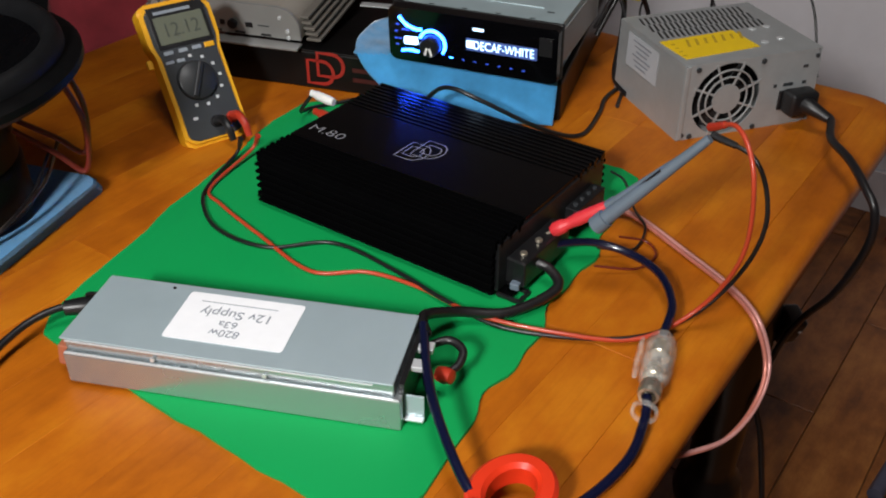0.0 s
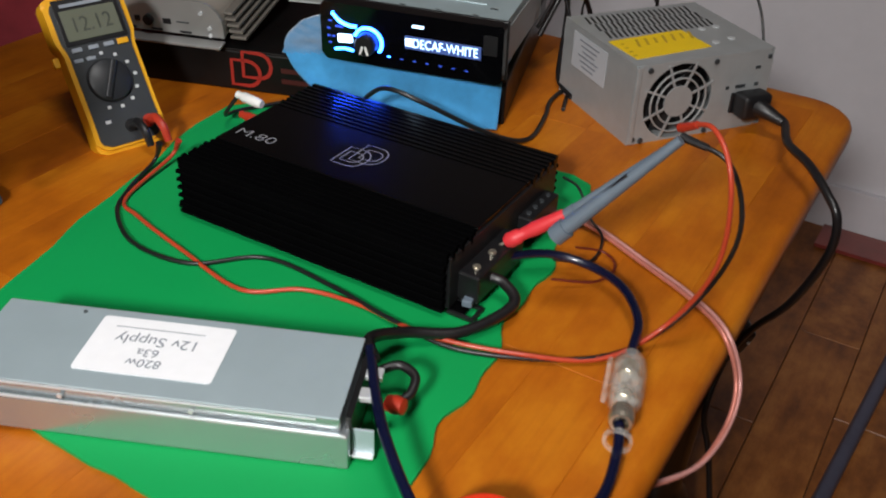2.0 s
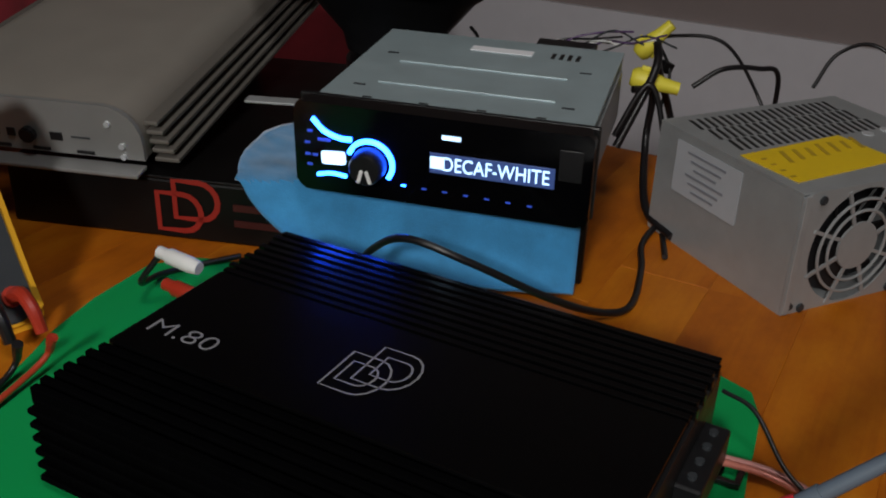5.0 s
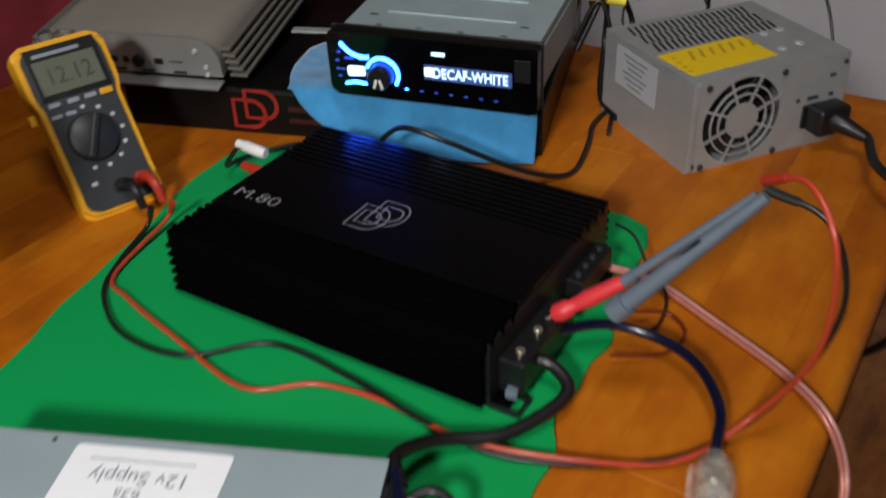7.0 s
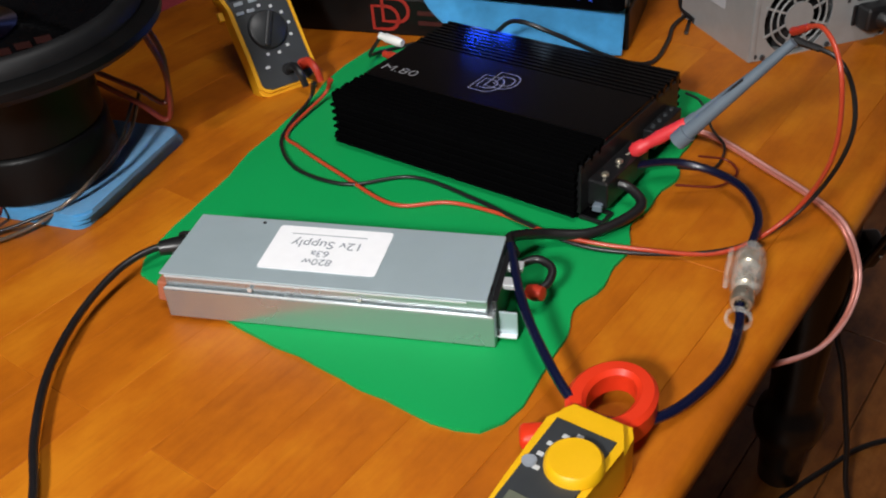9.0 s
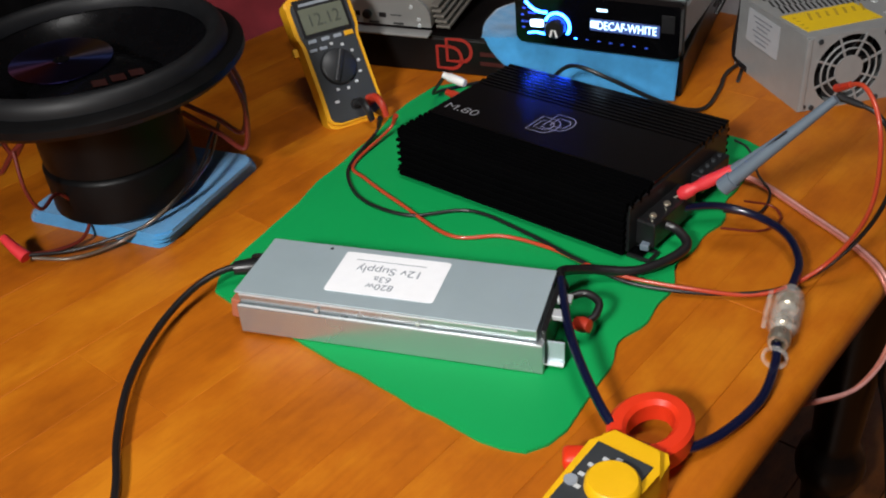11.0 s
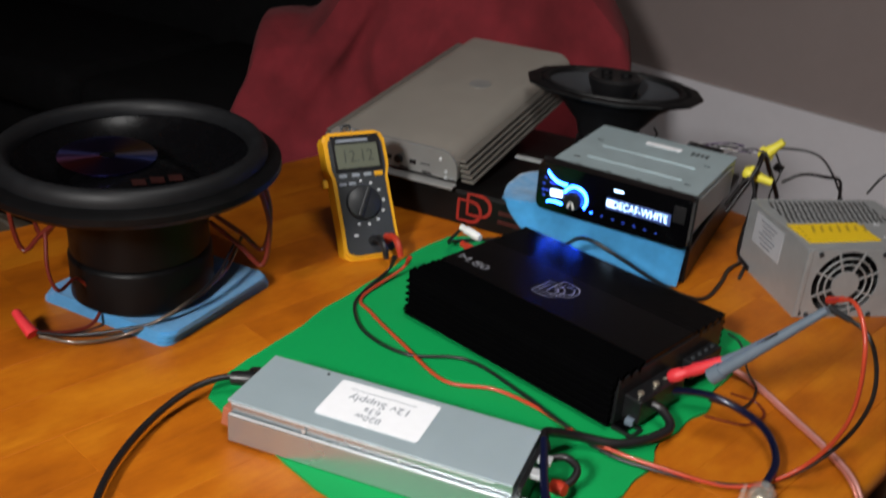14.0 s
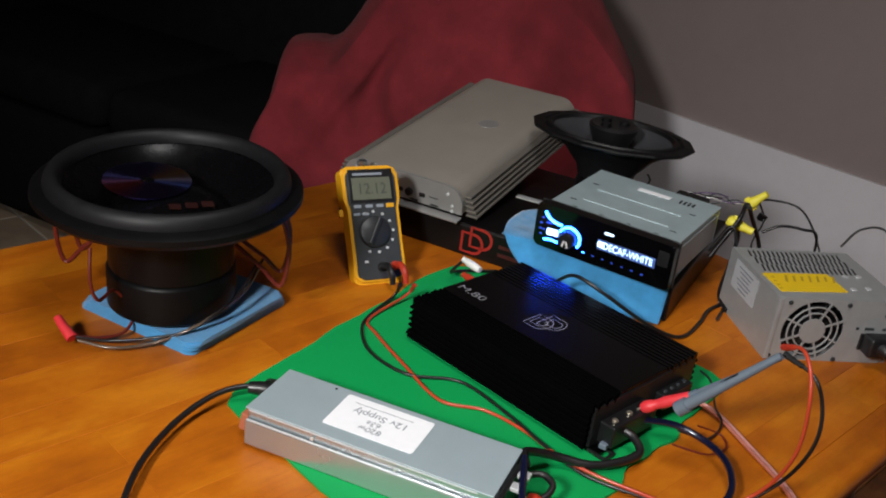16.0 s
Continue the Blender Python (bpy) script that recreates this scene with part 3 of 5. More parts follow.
def make_amp():
    L, D, H = 0.260, 0.194, 0.0545
    ob = thing("amplifier", pose(0.056, 0.8035, MAT, 0, 0, -31), "black finned car amplifier lying on the green mat", "amplifier")
    part("body", box(L - 0.004, D - 0.006, H - 0.008, (0, 0, H / 2 - 0.001), 0.001), M_FIN, ob)
    part("top_plate", box(L, 0.082, 0.004, (0, -0.006, H - 0.002), 0.001), M_AMP, ob, "flat black centre plate with printed marks")
    # cooling fins along both long bands of the top
    for y0, n in ((0.0385, 9), (-0.0515, 7)):
        step = 0.0066 if y0 > 0 else -0.0066
        for k in range(n):
            part("fin", box(L + (0.003 if k % 2 else 0), 0.0040, 0.009, (0, y0 + step * k, H - 0.0045), 0.0004), M_AMP if y0 > 0 else M_FIN, ob)
    for s in (-1, 1):
        for k in range(6):
            part("side_fin", box(L, 0.005, 0.0030, (0, s * (D / 2 - 0.0028), 0.006 + k * 0.0075), 0.0007), M_FIN, ob)
    for x in (-L / 2 - 0.005, L / 2 + 0.006):
        for y in (-D * 0.40, D * 0.40):
            part("foot_tab", box(0.014, 0.018, 0.003, (x, y, 0.0015), 0.0008), M_AMP, ob)
    # terminal end
    part("end_panel", box(0.005, D - 0.016, H - 0.010, (L / 2 - 0.001, 0, H / 2), 0.0005), M_BLACKP, ob)
    part("terminal_block", box(0.018, 0.074, 0.024, (L / 2 + 0.010, -0.040, 0.020), 0.0015), M_BLACKP, ob, "black power terminal block")
    for y in (-0.066, -0.042, -0.016):
        part("terminal_screw", cyl(0.0032, 0.003, (L / 2 + 0.011, y, 0.0335), 12, bevel=0.0006), M_GOLD, ob, "bright terminal screw")
    part("speaker_block", box(0.013, 0.052, 0.018, (L / 2 + 0.007, 0.046, 0.022), 0.0012), M_BLACKP, ob)
    for k in range(4):
        part("terminal_screw", cyl(0.0022, 0.002, (L / 2 + 0.007, 0.028 + 0.012 * k, 0.0318), 10), M_GREYP, ob)
    part("fuse_tab", box(0.008, 0.010, 0.006, (L / 2 + 0.012, -0.078, 0.010), 0.001, rot=(0, 0, 12)), M_CLIPGREY, ob, "pale fuse tab")
    for y in (-0.080, 0.078):
        bm = box(0.020, 0.003, 0.003, (L / 2 + 0.010, y - 0.008, 0.002), 0.0004)
        box(0.020, 0.003, 0.003, (L / 2 + 0.010, y + 0.008, 0.002), 0.0004, 2, None, bm)
        box(0.003, 0.018, 0.003, (L / 2 + 0.021, y, 0.002), 0.0004, 2, None, bm)
        part("mount_loop", bm, M_BLACKP, ob)
    writing("model_mark", "M.80", 0.0165, M_AMPTXT, ob, (-0.102, -0.026, H + 0.0003), (0, 0, 0), 1.28, "CENTER", "small silver printed model letters")
    d_mark(ob, 0.0355, 0.0011, M_AMPTXT, (-0.0050, -0.0042, H + 0.0004), (0, 0, 0), 1.38)
    return ob


make_amp()


# ---- black carton with the silver amplifier on it ----
CA = -13.0
carton = thing("carton", pose(-0.220, 1.084, T, 0, 0, CA), "flat black carton with red print, under the silver amplifier", "carton")
CW, CD, CH = 0.412, 0.30, 0.047
part("box_body", box(CW, CD, CH - 0.002, (CW / 2, CD / 2, CH / 2 - 0.001), 0.002), M_CARTON, carton)
part("lid_flap", box(CW, CD, 0.002, (CW / 2, CD / 2, CH - 0.001), 0.0008), M_CARTON, carton)
d_mark(carton, 0.043, 0.0042, M_REDINK, (0.136, -0.0008, 0.0265), (90, 0, 0), 1.05, False)
for k, (wd, z) in enumerate(((0.040, 0.029), (0.040, 0.017))):
    part("print_bar", box(wd, 0.0008, 0.005, (0.190, -0.0006, z)), M_REDDIM, carton)


def make_silver_amp():
    W2, L, H = 0.190, 0.42, 0.048
    m = pose(-0.300, 1.101, T + CH + 0.001, 0, 0, CA) @ pose(0, 0, 0, 6.6, 0, 0)
    ob = thing("silver_amplifier", m, "long silver car amplifier resting tilted on a black carton", "amplifier")
    # rounded shell section
    def section(inset=0.0, top=0.0):
        o = []
        r = 0.026
        w = W2 - 2 * inset
        for a in range(0, 91, 15):
            o.append((w / 2 - r + r * math.sin(radians(a)) * 1.0, (H - top) - r + r * math.cos(radians(a))))
        o = o + [(w / 2, 0.010)]
        left = [(-x, z) for x, z in o][::-1]
        return left + o
    bm = bmesh.new()
    rings = []
    for y in (0.004, L - 0.004):
        rings.append([bm.verts.new((W2 / 2 + x, y, z)) for x, z in section()])
    for i in range(len(rings[0])):
        j = (i + 1) % len(rings[0])
        bm.faces.new([rings[0][i], rings[0][j], rings[1][j], rings[1][i]])
    bm.faces.new(rings[0])
    bm.faces.new(rings[1][::-1])
    part("shell", bm, M_SILVER, ob, "", True)
    for s in (0, 1):
        for k in range(5):
            part("side_fin", box(0.010 + 0.002 * k, L - 0.02, 0.0030, ((W2 + 0.004 + 0.002 * k) if s else (-0.004 - 0.002 * k), L / 2, 0.034 - 0.0068 * k), 0.0006), M_SIDEFIN, ob)
    # front plate
    bm = bmesh.new()
    f = [bm.verts.new((W2 / 2 + x, 0.0, z)) for x, z in section(-0.001, -0.001)]
    g = [bm.verts.new((W2 / 2 + x, 0.004, z)) for x, z in section(-0.001, -0.001)]
    bm.faces.new(f)
    bm.faces.new(g[::-1])
    for i in range(len(f)):
        j = (i + 1) % len(f)
        bm.faces.new([f[i], f[j], g[j], g[i]])
    part("front_plate", bm, M_SILVERF, ob, "bare metal end plate with sockets and dials")
    part("flange", box(W2 + 0.002, 0.016, 0.003, (W2 / 2, -0.006, 0.0045), 0.001), M_SILVERF, ob)
    for x in (0.055, 0.085, 0.115, 0.148):
        part("flange_slot", box(0.013, 0.0008, 0.0022, (x, -0.0006, 0.0125)), M_BLACKP, ob)
    for x, r in ((0.062, 0.0050), (0.108, 0.0058)):
        part("dial", cyl(r, 0.006, (x, -0.003, 0.0235), 14, rot=(90, 0, 0), bevel=0.001), M_BLACKP, ob, "small black knob")
    for x, w in ((0.080, 0.010), (0.094, 0.006), (0.128, 0.009), (0.045, 0.008)):
        part("socket", box(w, 0.0012, 0.006, (x, -0.0006, 0.0230), 0.0003), M_BLACKP, ob)
    for x in (0.016, 0.033):
        for z in (0.031, 0.0185):
            part("socket", cyl(0.0055, 0.007, (x, -0.0035, z), 14, rot=(90, 0, 0), bevel=0.0008), M_BLACKP, ob, "round black signal socket")
    part("print_bar", box(0.014, 0.0005, 0.0012, (0.146, -0.0003, 0.0235)), M_GREYP, ob)
    for x, z in ((0.176, 0.020), (0.176, 0.012), (0.168, 0.036), (0.020, 0.036), (0.013, 0.016)):
        part("screw", cyl(0.0022, 0.002, (x, -0.0008, z), 10, rot=(90, 0, 0)), M_STEELEDGE, ob)
    part("terminal", cyl(0.004, 0.010, (0.030, -0.004, H - 0.002), 12, rot=(90, 0, 0)), M_GOLD, ob)
    part("terminal", cyl(0.004, 0.010, (0.046, -0.004, H - 0.002), 12, rot=(90, 0, 0)), M_GOLD, ob)
    part("emblem", cyl(0.016, 0.0006, (W2 / 2 + 0.02, L * 0.55, H + 0.0003), 20), M_SILVERF, ob, "faint embossed round emblem")
    return ob


make_silver_amp()
prop = tagged(part("foam_block", box(0.15, 0.05, 0.026, (0, 0, 0.013), 0.003), M_CARTON), "small black foam block on the carton holding up the amplifier", "foam block")
prop.matrix_world = pose(-0.150, 1.322, T + CH + 0.0005, 0, 0, CA)


# ---- oval coaxial loudspeaker on the carton ----
def make_oval():
    ob = thing("oval_speaker", pose(0.056, 1.270, T + CH + 0.001, 2, 0, -6), "black oval coaxial car loudspeaker lying face up on the carton", "loudspeaker")
    H = 0.108
    sx, sy = 1.0, 0.70
    part("magnet", cyl(0.043, 0.030, (0, 0, 0.015), 32, bevel=0.003), M_BLACKP, ob, "", True)
    part("basket", lathe([(0.030, 0.030), (0.042, 0.034), (0.046, 0.050), (0.070, H - 0.030), (0.102, H - 0.009), (0.106, H - 0.010)], 48, sx, sy), M_BLACKP, ob, "", True)
    part("frame_ring", lathe([(0.106, H - 0.008), (0.122, H - 0.006), (0.124, H - 0.003), (0.121, H - 0.001), (0.108, H), (0.103, H - 0.004)], 14, sx, sy), M_RUBBER, ob)
    part("surround", lathe([(0.103, H - 0.004), (0.099, H + 0.001), (0.094, H + 0.001), (0.090, H - 0.004)], 48, sx, sy), M_RUBBER, ob, "", True)
    part("cone", lathe([(0.090, H - 0.004), (0.060, H - 0.018), (0.034, H - 0.026), (0, H - 0.028)], 48, sx, sy), plain("grey_cone", (0.035, 0.037, 0.042), 0.5), ob, "dark grey cone", True)
    part("tweeter", lathe([(0.022, H - 0.026), (0.030, H - 0.012), (0.036, H + 0.004), (0.037, H + 0.010), (0.033, H + 0.013), (0.020, H + 0.011), (0, H + 0.010)], 32), M_BLACKP, ob, "raised black tweeter pod", True)
    for k in range(3):
        a = radians(40 + 100 * k)
        part("tweeter_dome", cyl(0.008, 0.005, (0.018 * math.cos(a), 0.016 * math.sin(a), H + 0.013), 16, bevel=0.0015), M_RUBBER, ob)
    part("terminal_lug", tube([(0.045, -0.028, 0.05), (0.062, -0.034, 0.046), (0.072, -0.030, 0.056), (0.066, -0.02, 0.062)], 0.0015, 6), M_BLACKP, ob)
    return ob


make_oval()


# ---- blue cloth and the car radio ----
RA = -18.5


def make_radio_cloth():
    """A cloth laid over the carton's edge: flat on top, hanging to the table in front."""
    bm = bmesh.new()
    n, m = 72, 40
    Hc = CH + 0.009
    grid = []
    for i in range(n + 1):
        s = i / n
        row = []
        for j in range(m + 1):
            v = j / m
            # from the back edge (v 0) to the front hem (v 1), in the carton's axes
            lx = 0.164 + 0.244 * s
            back = 0.16
            run = back + 0.062
            d = v * run
            corner = max(0.0, 0.42 - s) / 0.42
            trim = 0.060 * corner ** 2
            lx += (1 - s) * (0.045 * max(0.0, (0.11 - d) / 0.11) + 0.012 * max(0.0, (d - 0.15) / 0.072) ** 2)
            d = min(d, run) * (run - trim) / run
            if d <= back:
                ly, z = back - d, Hc
            else:
                q = d - back
                ly, z = -0.003 - 0.018 * (q / 0.062) - 0.004 * math.sin(9 * s + 1), max(0.0045, Hc - q * 0.92)
                soften = min(1, q / 0.012)
                z = Hc * (1 - soften) + z * soften
            wav = 0.0018 * noise.noise(Vector((s * 7, v * 6, 1))) + 0.0010 * noise.noise(Vector((s * 19, v * 17, 4)))
            row.append(bm.verts.new((lx, ly, z + wav)))
        grid.append(row)
    for i in range(n):
        for j in range(m):
            bm.faces.new([grid[i][j], grid[i + 1][j], grid[i + 1][j + 1], grid[i][j + 1]])
    return bm


rc = tagged(part("cleaning_cloth", make_radio_cloth(), M_BLUE, None, "", True), "light blue microfibre cloth under the car radio, hanging over the carton", "cloth")
rc.matrix_world = pose(-0.220, 1.084, T, 0, 0, CA)
sd = rc.modifiers.new("thick", "SOLIDIFY")
sd.thickness = 0.0025


def make_radio():
    u = Vector((math.cos(radians(RA)), math.sin(radians(RA))))
    v = Vector((-u.y, u.x))
    FW, FH, D = 0.190, 0.060, 0.166
    left = Vector((-0.006, 1.018))
    c = left + u * FW / 2
    ob = thing("car_radio", pose(c.x, c.y, T + CH + 0.0115, 2.6, 0, RA), "zinc-cased car radio with lit blue controls on a blue cloth", "car radio")
    # steel chassis behind the face
    part("chassis", box(0.178, D, 0.050, (0, D / 2 + 0.012, 0.029), 0.0012), M_HUTOP, ob, "bare zinc-plated steel case")
    part("top_cover", box(0.180, D - 0.010, 0.0016, (0, D / 2 + 0.016, 0.0545), 0.0006), M_HUTOP, ob)
    for k, y in enumerate((0.060, 0.105)):
        part("pressed_rib", box(0.120, 0.0035, 0.0012, (0.0, y, 0.0557), 0.0005), M_HUTOP, ob)
    for k in range(9):
        part("tab", box(0.010, 0.005, 0.0014, (-0.076 + 0.019 * k, 0.020 + 0.003 * (k % 2), 0.0558), 0.0005), M_HUTOP, ob)
        if k % 2:
            part("tab_slot", box(0.006, 0.0012, 0.0006, (-0.076 + 0.019 * k, 0.029, 0.0556)), M_BLACKP, ob)
    for x in (-0.070, 0.070):
        for y in (0.050, 0.120):
            part("tab_slot", box(0.008, 0.0018, 0.0008, (x, y, 0.0556)), M_GREYP, ob)
    part("sticker", box(0.046, 0.010, 0.0005, (0.004, 0.150, 0.0557)), M_PAPER, ob, "blank white paper sticker")
    for k in range(4):
        part("vent_slot", box(0.0028, 0.012, 0.0005, (0.042 + 0.006 * k, 0.150, 0.0556)), M_BLACKP, ob)
    part("side_rail", box(0.0016, D - 0.03, 0.036, (0.0900, D / 2 + 0.014, 0.028), 0.0004), M_STEEL, ob)
    part("side_rail", box(0.0016, D - 0.03, 0.036, (-0.0900, D / 2 + 0.014, 0.028), 0.0004), M_STEEL, ob)
    part("release_key", box(0.045, 0.010, 0.0016, (-0.110, 0.012, 0.052), 0.0005, rot=(0, 0, 8)), M_STEEL, ob, "thin steel release key")
    # face
    fo = slab(rounded(FW, FH, 0.006), 0, 0.016, bevel=0.002)
    face = part("face", fo, M_FACE, ob, "gloss black faceplate")
    face.matrix_basis = pose(0, 0.014, FH / 2, 90, 0, 0)
    part("bezel", box(FW + 0.002, 0.004, FH + 0.001, (0, 0.014, FH / 2), 0.001), M_BLACKP, ob)
    fz = -0.0022 - 0.0003
    # volume dial
    kx, kz = -0.044, 0.024
    part("dial", lathe([(0.0, 0.0125), (0.0095, 0.012), (0.0108, 0.010), (0.0115, 0.0), (0, 0)], 32), M_BLACKP, face, "black volume dial", True).matrix_basis = pose(kx, fz, kz, 90, 0, 0)
    bm = box(0.0024, 0.0012, 0.009, (kx - 0.0024, fz - 0.0125, kz - 0.004), 0.0003, rot=(0, 18, 0))
    box(0.0024, 0.0012, 0.009, (kx + 0.0030, fz - 0.0125, kz - 0.004), 0.0003, 2, (0, -18, 0), bm)
    part("dial_pointer", bm, M_WHITEP, face)
    def arc(r, a0, a1, rad, name, mat_):
        pts = [(kx + r * math.cos(radians(a)), fz, kz + r * math.sin(radians(a))) for a in np.linspace(a0, a1, 9)]
        part(name, tube(pts, rad, 6, 3), mat_, face)
    arc(0.0148, -35, 160, 0.0017, "lit_ring", M_GLOWB)
    part("lit_key", tube([(-0.082, fz, 0.050), (-0.074, fz, 0.042), (-0.064, fz, 0.0385), (-0.056, fz, 0.0385)], 0.0017, 6), M_GLOWB, face)
    part("lit_key", tube([(-0.080, fz, 0.0115), (-0.070, fz, 0.0135), (-0.060, fz, 0.0125)], 0.0013, 6), M_GLOWB, face)
    part("lit_key", box(0.016, 0.001, 0.0085, (-0.0685, fz, 0.0245), 0.0015, rot=(0, -4, 0)), M_GLOWW, face)
    part("lit_key", box(0.009, 0.0008, 0.0022, (-0.0745, fz, 0.036), 0.0004), M_GLOWDEEP, face)
    for x, z in ((-0.084, 0.041), (-0.086, 0.033), (-0.086, 0.025), (-0.081, 0.025), (-0.085, 0.018)):
        part("key_mark", box(0.0035, 0.0006, 0.0016, (x, fz, z)), M_GLOWDEEP, face)
    part("badge", box(0.012, 0.0008, 0.0028, (0.0085, fz, 0.0480), 0.0006), M_GLOWW, face, "small lit badge")
    part("display", box(0.078, 0.0008, 0.0135, (0.034, fz + 0.0002, 0.0305), 0.0003), M_SCREEN, face, "lit blue-white display")
    writing("display_text", "DECAF-WHITE", 0.0132, M_GLOWW, face, (0.0365, fz - 0.0006, 0.0303), (90, 0, 0), 0.78)
    part("display_icon", box(0.008, 0.0004, 0.008, (-0.0005, fz - 0.0005, 0.031), 0.0002), M_GLOWW, face)
    for k in range(7):
        part("preset_key", box(0.0030, 0.0006, 0.0009, (-0.022 + 0.0135 * k, fz, 0.0120 - 0.0003 * k)), M_GLOWB if k == 0 else M_GLOWDEEP, face)
    part("socket_cover", box(0.014, 0.0006, 0.020, (0.082, fz, 0.040), 0.0003), M_BLACKP, face)
    # plug of wires at the back
    part("wire_plug", box(0.045, 0.022, 0.018, (0.045, D + 0.02, 0.045), 0.001), M_BLACKP, ob, "black wiring plug")
    cols = (M_WHITEP, M_CABLE, M_VIOLET, M_GREYP, M_WHITEP, M_VIOLET, M_GREYP)
    for k, mt in enumerate(cols):
        x = 0.020 + 0.008 * k
        part("wire", tube([(x, D + 0.025, 0.048), (x + 0.012, D + 0.036, 0.051 + 0.002 * (k % 3)), (x + 0.034, D + 0.038 - 0.007 * (k % 2), 0.053 + 0.004 * (k % 4)), (x + 0.058, D + 0.026 - 0.005 * (k % 3), 0.058 + 0.006 * (k % 3))], 0.0008, 6), mt, ob)
    return ob


make_radio()


# ---- desktop power supply ----
def make_atx():
    A = 22.5
    FW, D, H = 0.1640, 0.1435, 0.0845
    u = Vector((math.cos(radians(A)), math.sin(radians(A))))
    v = Vector((-u.y, u.x))
    c = Vector((0.3030, 0.953)) + u * FW / 2
    ob = thing("computer_power_supply", pose(c.x, c.y, T, 0, 0, A), "grey steel computer power supply with fan grille and yellow sticker", "power supply")
    # case with a hole for the fan
    fx, fz, fr = -0.0285, 0.0412, 0.0400
    n = 48
    bm = bmesh.new()
    def front(y):
        outer, inner = [], []
        for k in range(n):
            a = 2 * math.pi * k / n
            cx, cz = math.cos(a), math.sin(a)
            inner.append(bm.verts.new((fx + fr * cx, y, fz + fr * cz)))
            sx = ((FW / 2 - fx) if cx > 0 else (FW / 2 + fx)) / max(1e-6, abs(cx))
            sz = ((H - fz) if cz > 0 else fz) / max(1e-6, abs(cz))
            q = min(sx, sz)
            outer.append(bm.verts.new((fx + q * cx, y, fz + q * cz)))
        for k in range(n):
            j = (k + 1) % n
            bm.faces.new([outer[k], outer[j], inner[j], inner[k]])
        return outer, inner
    o1, i1 = front(0.0)
    o2, i2 = front(0.0012)
    for k in range(n):
        j = (k + 1) % n
        bm.faces.new([i1[k], i1[j], i2[j], i2[k]])
        bm.faces.new([o1[k], o1[j], o2[j], o2[k]])
    part("front_panel", bm, M_STEEL, ob, "pierced steel fan panel")
    bm = box(FW, D - 0.0015, 0.0014, (0, D / 2 + 0.0008, H - 0.0007))
    part("top_panel", bm, M_STEEL, ob)
    part("side_panel", box(0.0014, D - 0.0015, H - 0.0016, (-FW / 2 + 0.0007, D / 2 + 0.0008, H / 2 - 0.0008)), M_STEEL, ob)
    part("side_panel", box(0.0014, D - 0.0015, H - 0.0016, (FW / 2 - 0.0007, D / 2 + 0.0008, H / 2 - 0.0008)), M_STEEL, ob)
    part("back_panel", box(FW - 0.003, 0.0014, H - 0.003, (0, D - 0.0008, H / 2)), M_STEEL, ob)
    part("bottom_panel", box(FW - 0.003, D - 0.004, 0.0014, (0, D / 2, 0.0007)), M_STEEL, ob)
    part("corner_fold", box(0.005, 0.0016, H - 0.002, (-FW / 2 + 0.0028, -0.0008, H / 2), 0.0005), M_STEEL, ob)
    # black sheet behind the fan stands in for the shade inside the case
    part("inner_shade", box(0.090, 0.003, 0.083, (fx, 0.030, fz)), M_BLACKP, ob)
    # fan blades and hub
    fan = part("fan", cyl(0.016, 0.014, (fx, 0.014, fz), 24, rot=(90, 0, 0)), M_BLACKP, ob, "black fan behind the grille")
    for k in range(7):
        a = 2 * math.pi * k / 7
        part("blade", box(0.028, 0.0015, 0.018, (fx + 0.026 * math.cos(a), 0.014, fz + 0.024 * math.sin(a)), 0, 2, (28, -math.degrees(a), 0)), M_BLACKP, fan)
    # grille: hub, rings and spokes
    part("grille_hub", cyl(0.0165, 0.0016, (fx, -0.0002, fz), 28, rot=(90, 0, 0)), M_STEEL, ob)
    for r in (0.0245, 0.0325):
        pts = [(fx + r * math.cos(a), -0.0004, fz + r * math.sin(a)) for a in np.linspace(0, 2 * math.pi, 33)]
        part("grille_ring", tube(pts, 0.00105, 6, 2), M_STEEL, ob)
    for k in range(8):
        a = 2 * math.pi * (k + 0.5) / 8
        part("grille_spoke", box(0.028, 0.0014, 0.0024, (fx + 0.0285 * math.cos(a), -0.0001, fz + 0.0285 * math.sin(a)), 0, 2, (0, -math.degrees(a), 0)), M_STEEL, ob)
    for x, z in ((fx - 0.0385, fz - 0.0375), (fx + 0.0385, fz - 0.0375), (fx - 0.0385, fz + 0.0375), (fx + 0.0385, fz + 0.0375)):
        part("screw", cyl(0.0030, 0.002, (x, -0.0012, z), 12, rot=(90, 0, 0), bevel=0.0005), M_GREYP, ob)
    for x, z in ((-FW / 2 + 0.006, 0.006), (FW / 2 - 0.006, H - 0.008), (FW / 2 - 0.006, 0.018)):
        part("screw", cyl(0.0024, 0.0014, (x, -0.0008, z), 12, rot=(90, 0, 0)), M_GREYP, ob)
    # inlet, marks
    part("inlet", box(0.030, 0.004, 0.022, (0.052, -0.0005, 0.030), 0.001), M_BLACKP, ob, "black mains socket")
    for x, w_ in ((0.030, 0.004), (0.046, 0.012), (0.066, 0.005)):
        part("print_bar", box(w_, 0.0004, 0.0035, (x, -0.0004, 0.0475)), M_GREYP, ob)
    part("switch_hole", box(0.006, 0.0006, 0.003, (0.064, -0.0004, 0.066)), M_GREYP, ob)
    # top: sticker, holes, slots
    part("sticker", box(0.092, 0.050, 0.0005, (-0.0290, 0.044, H + 0.0004), 0, 2, (0, 0, 4)), M_YELSTICK, ob, "yellow warning sticker with black print")
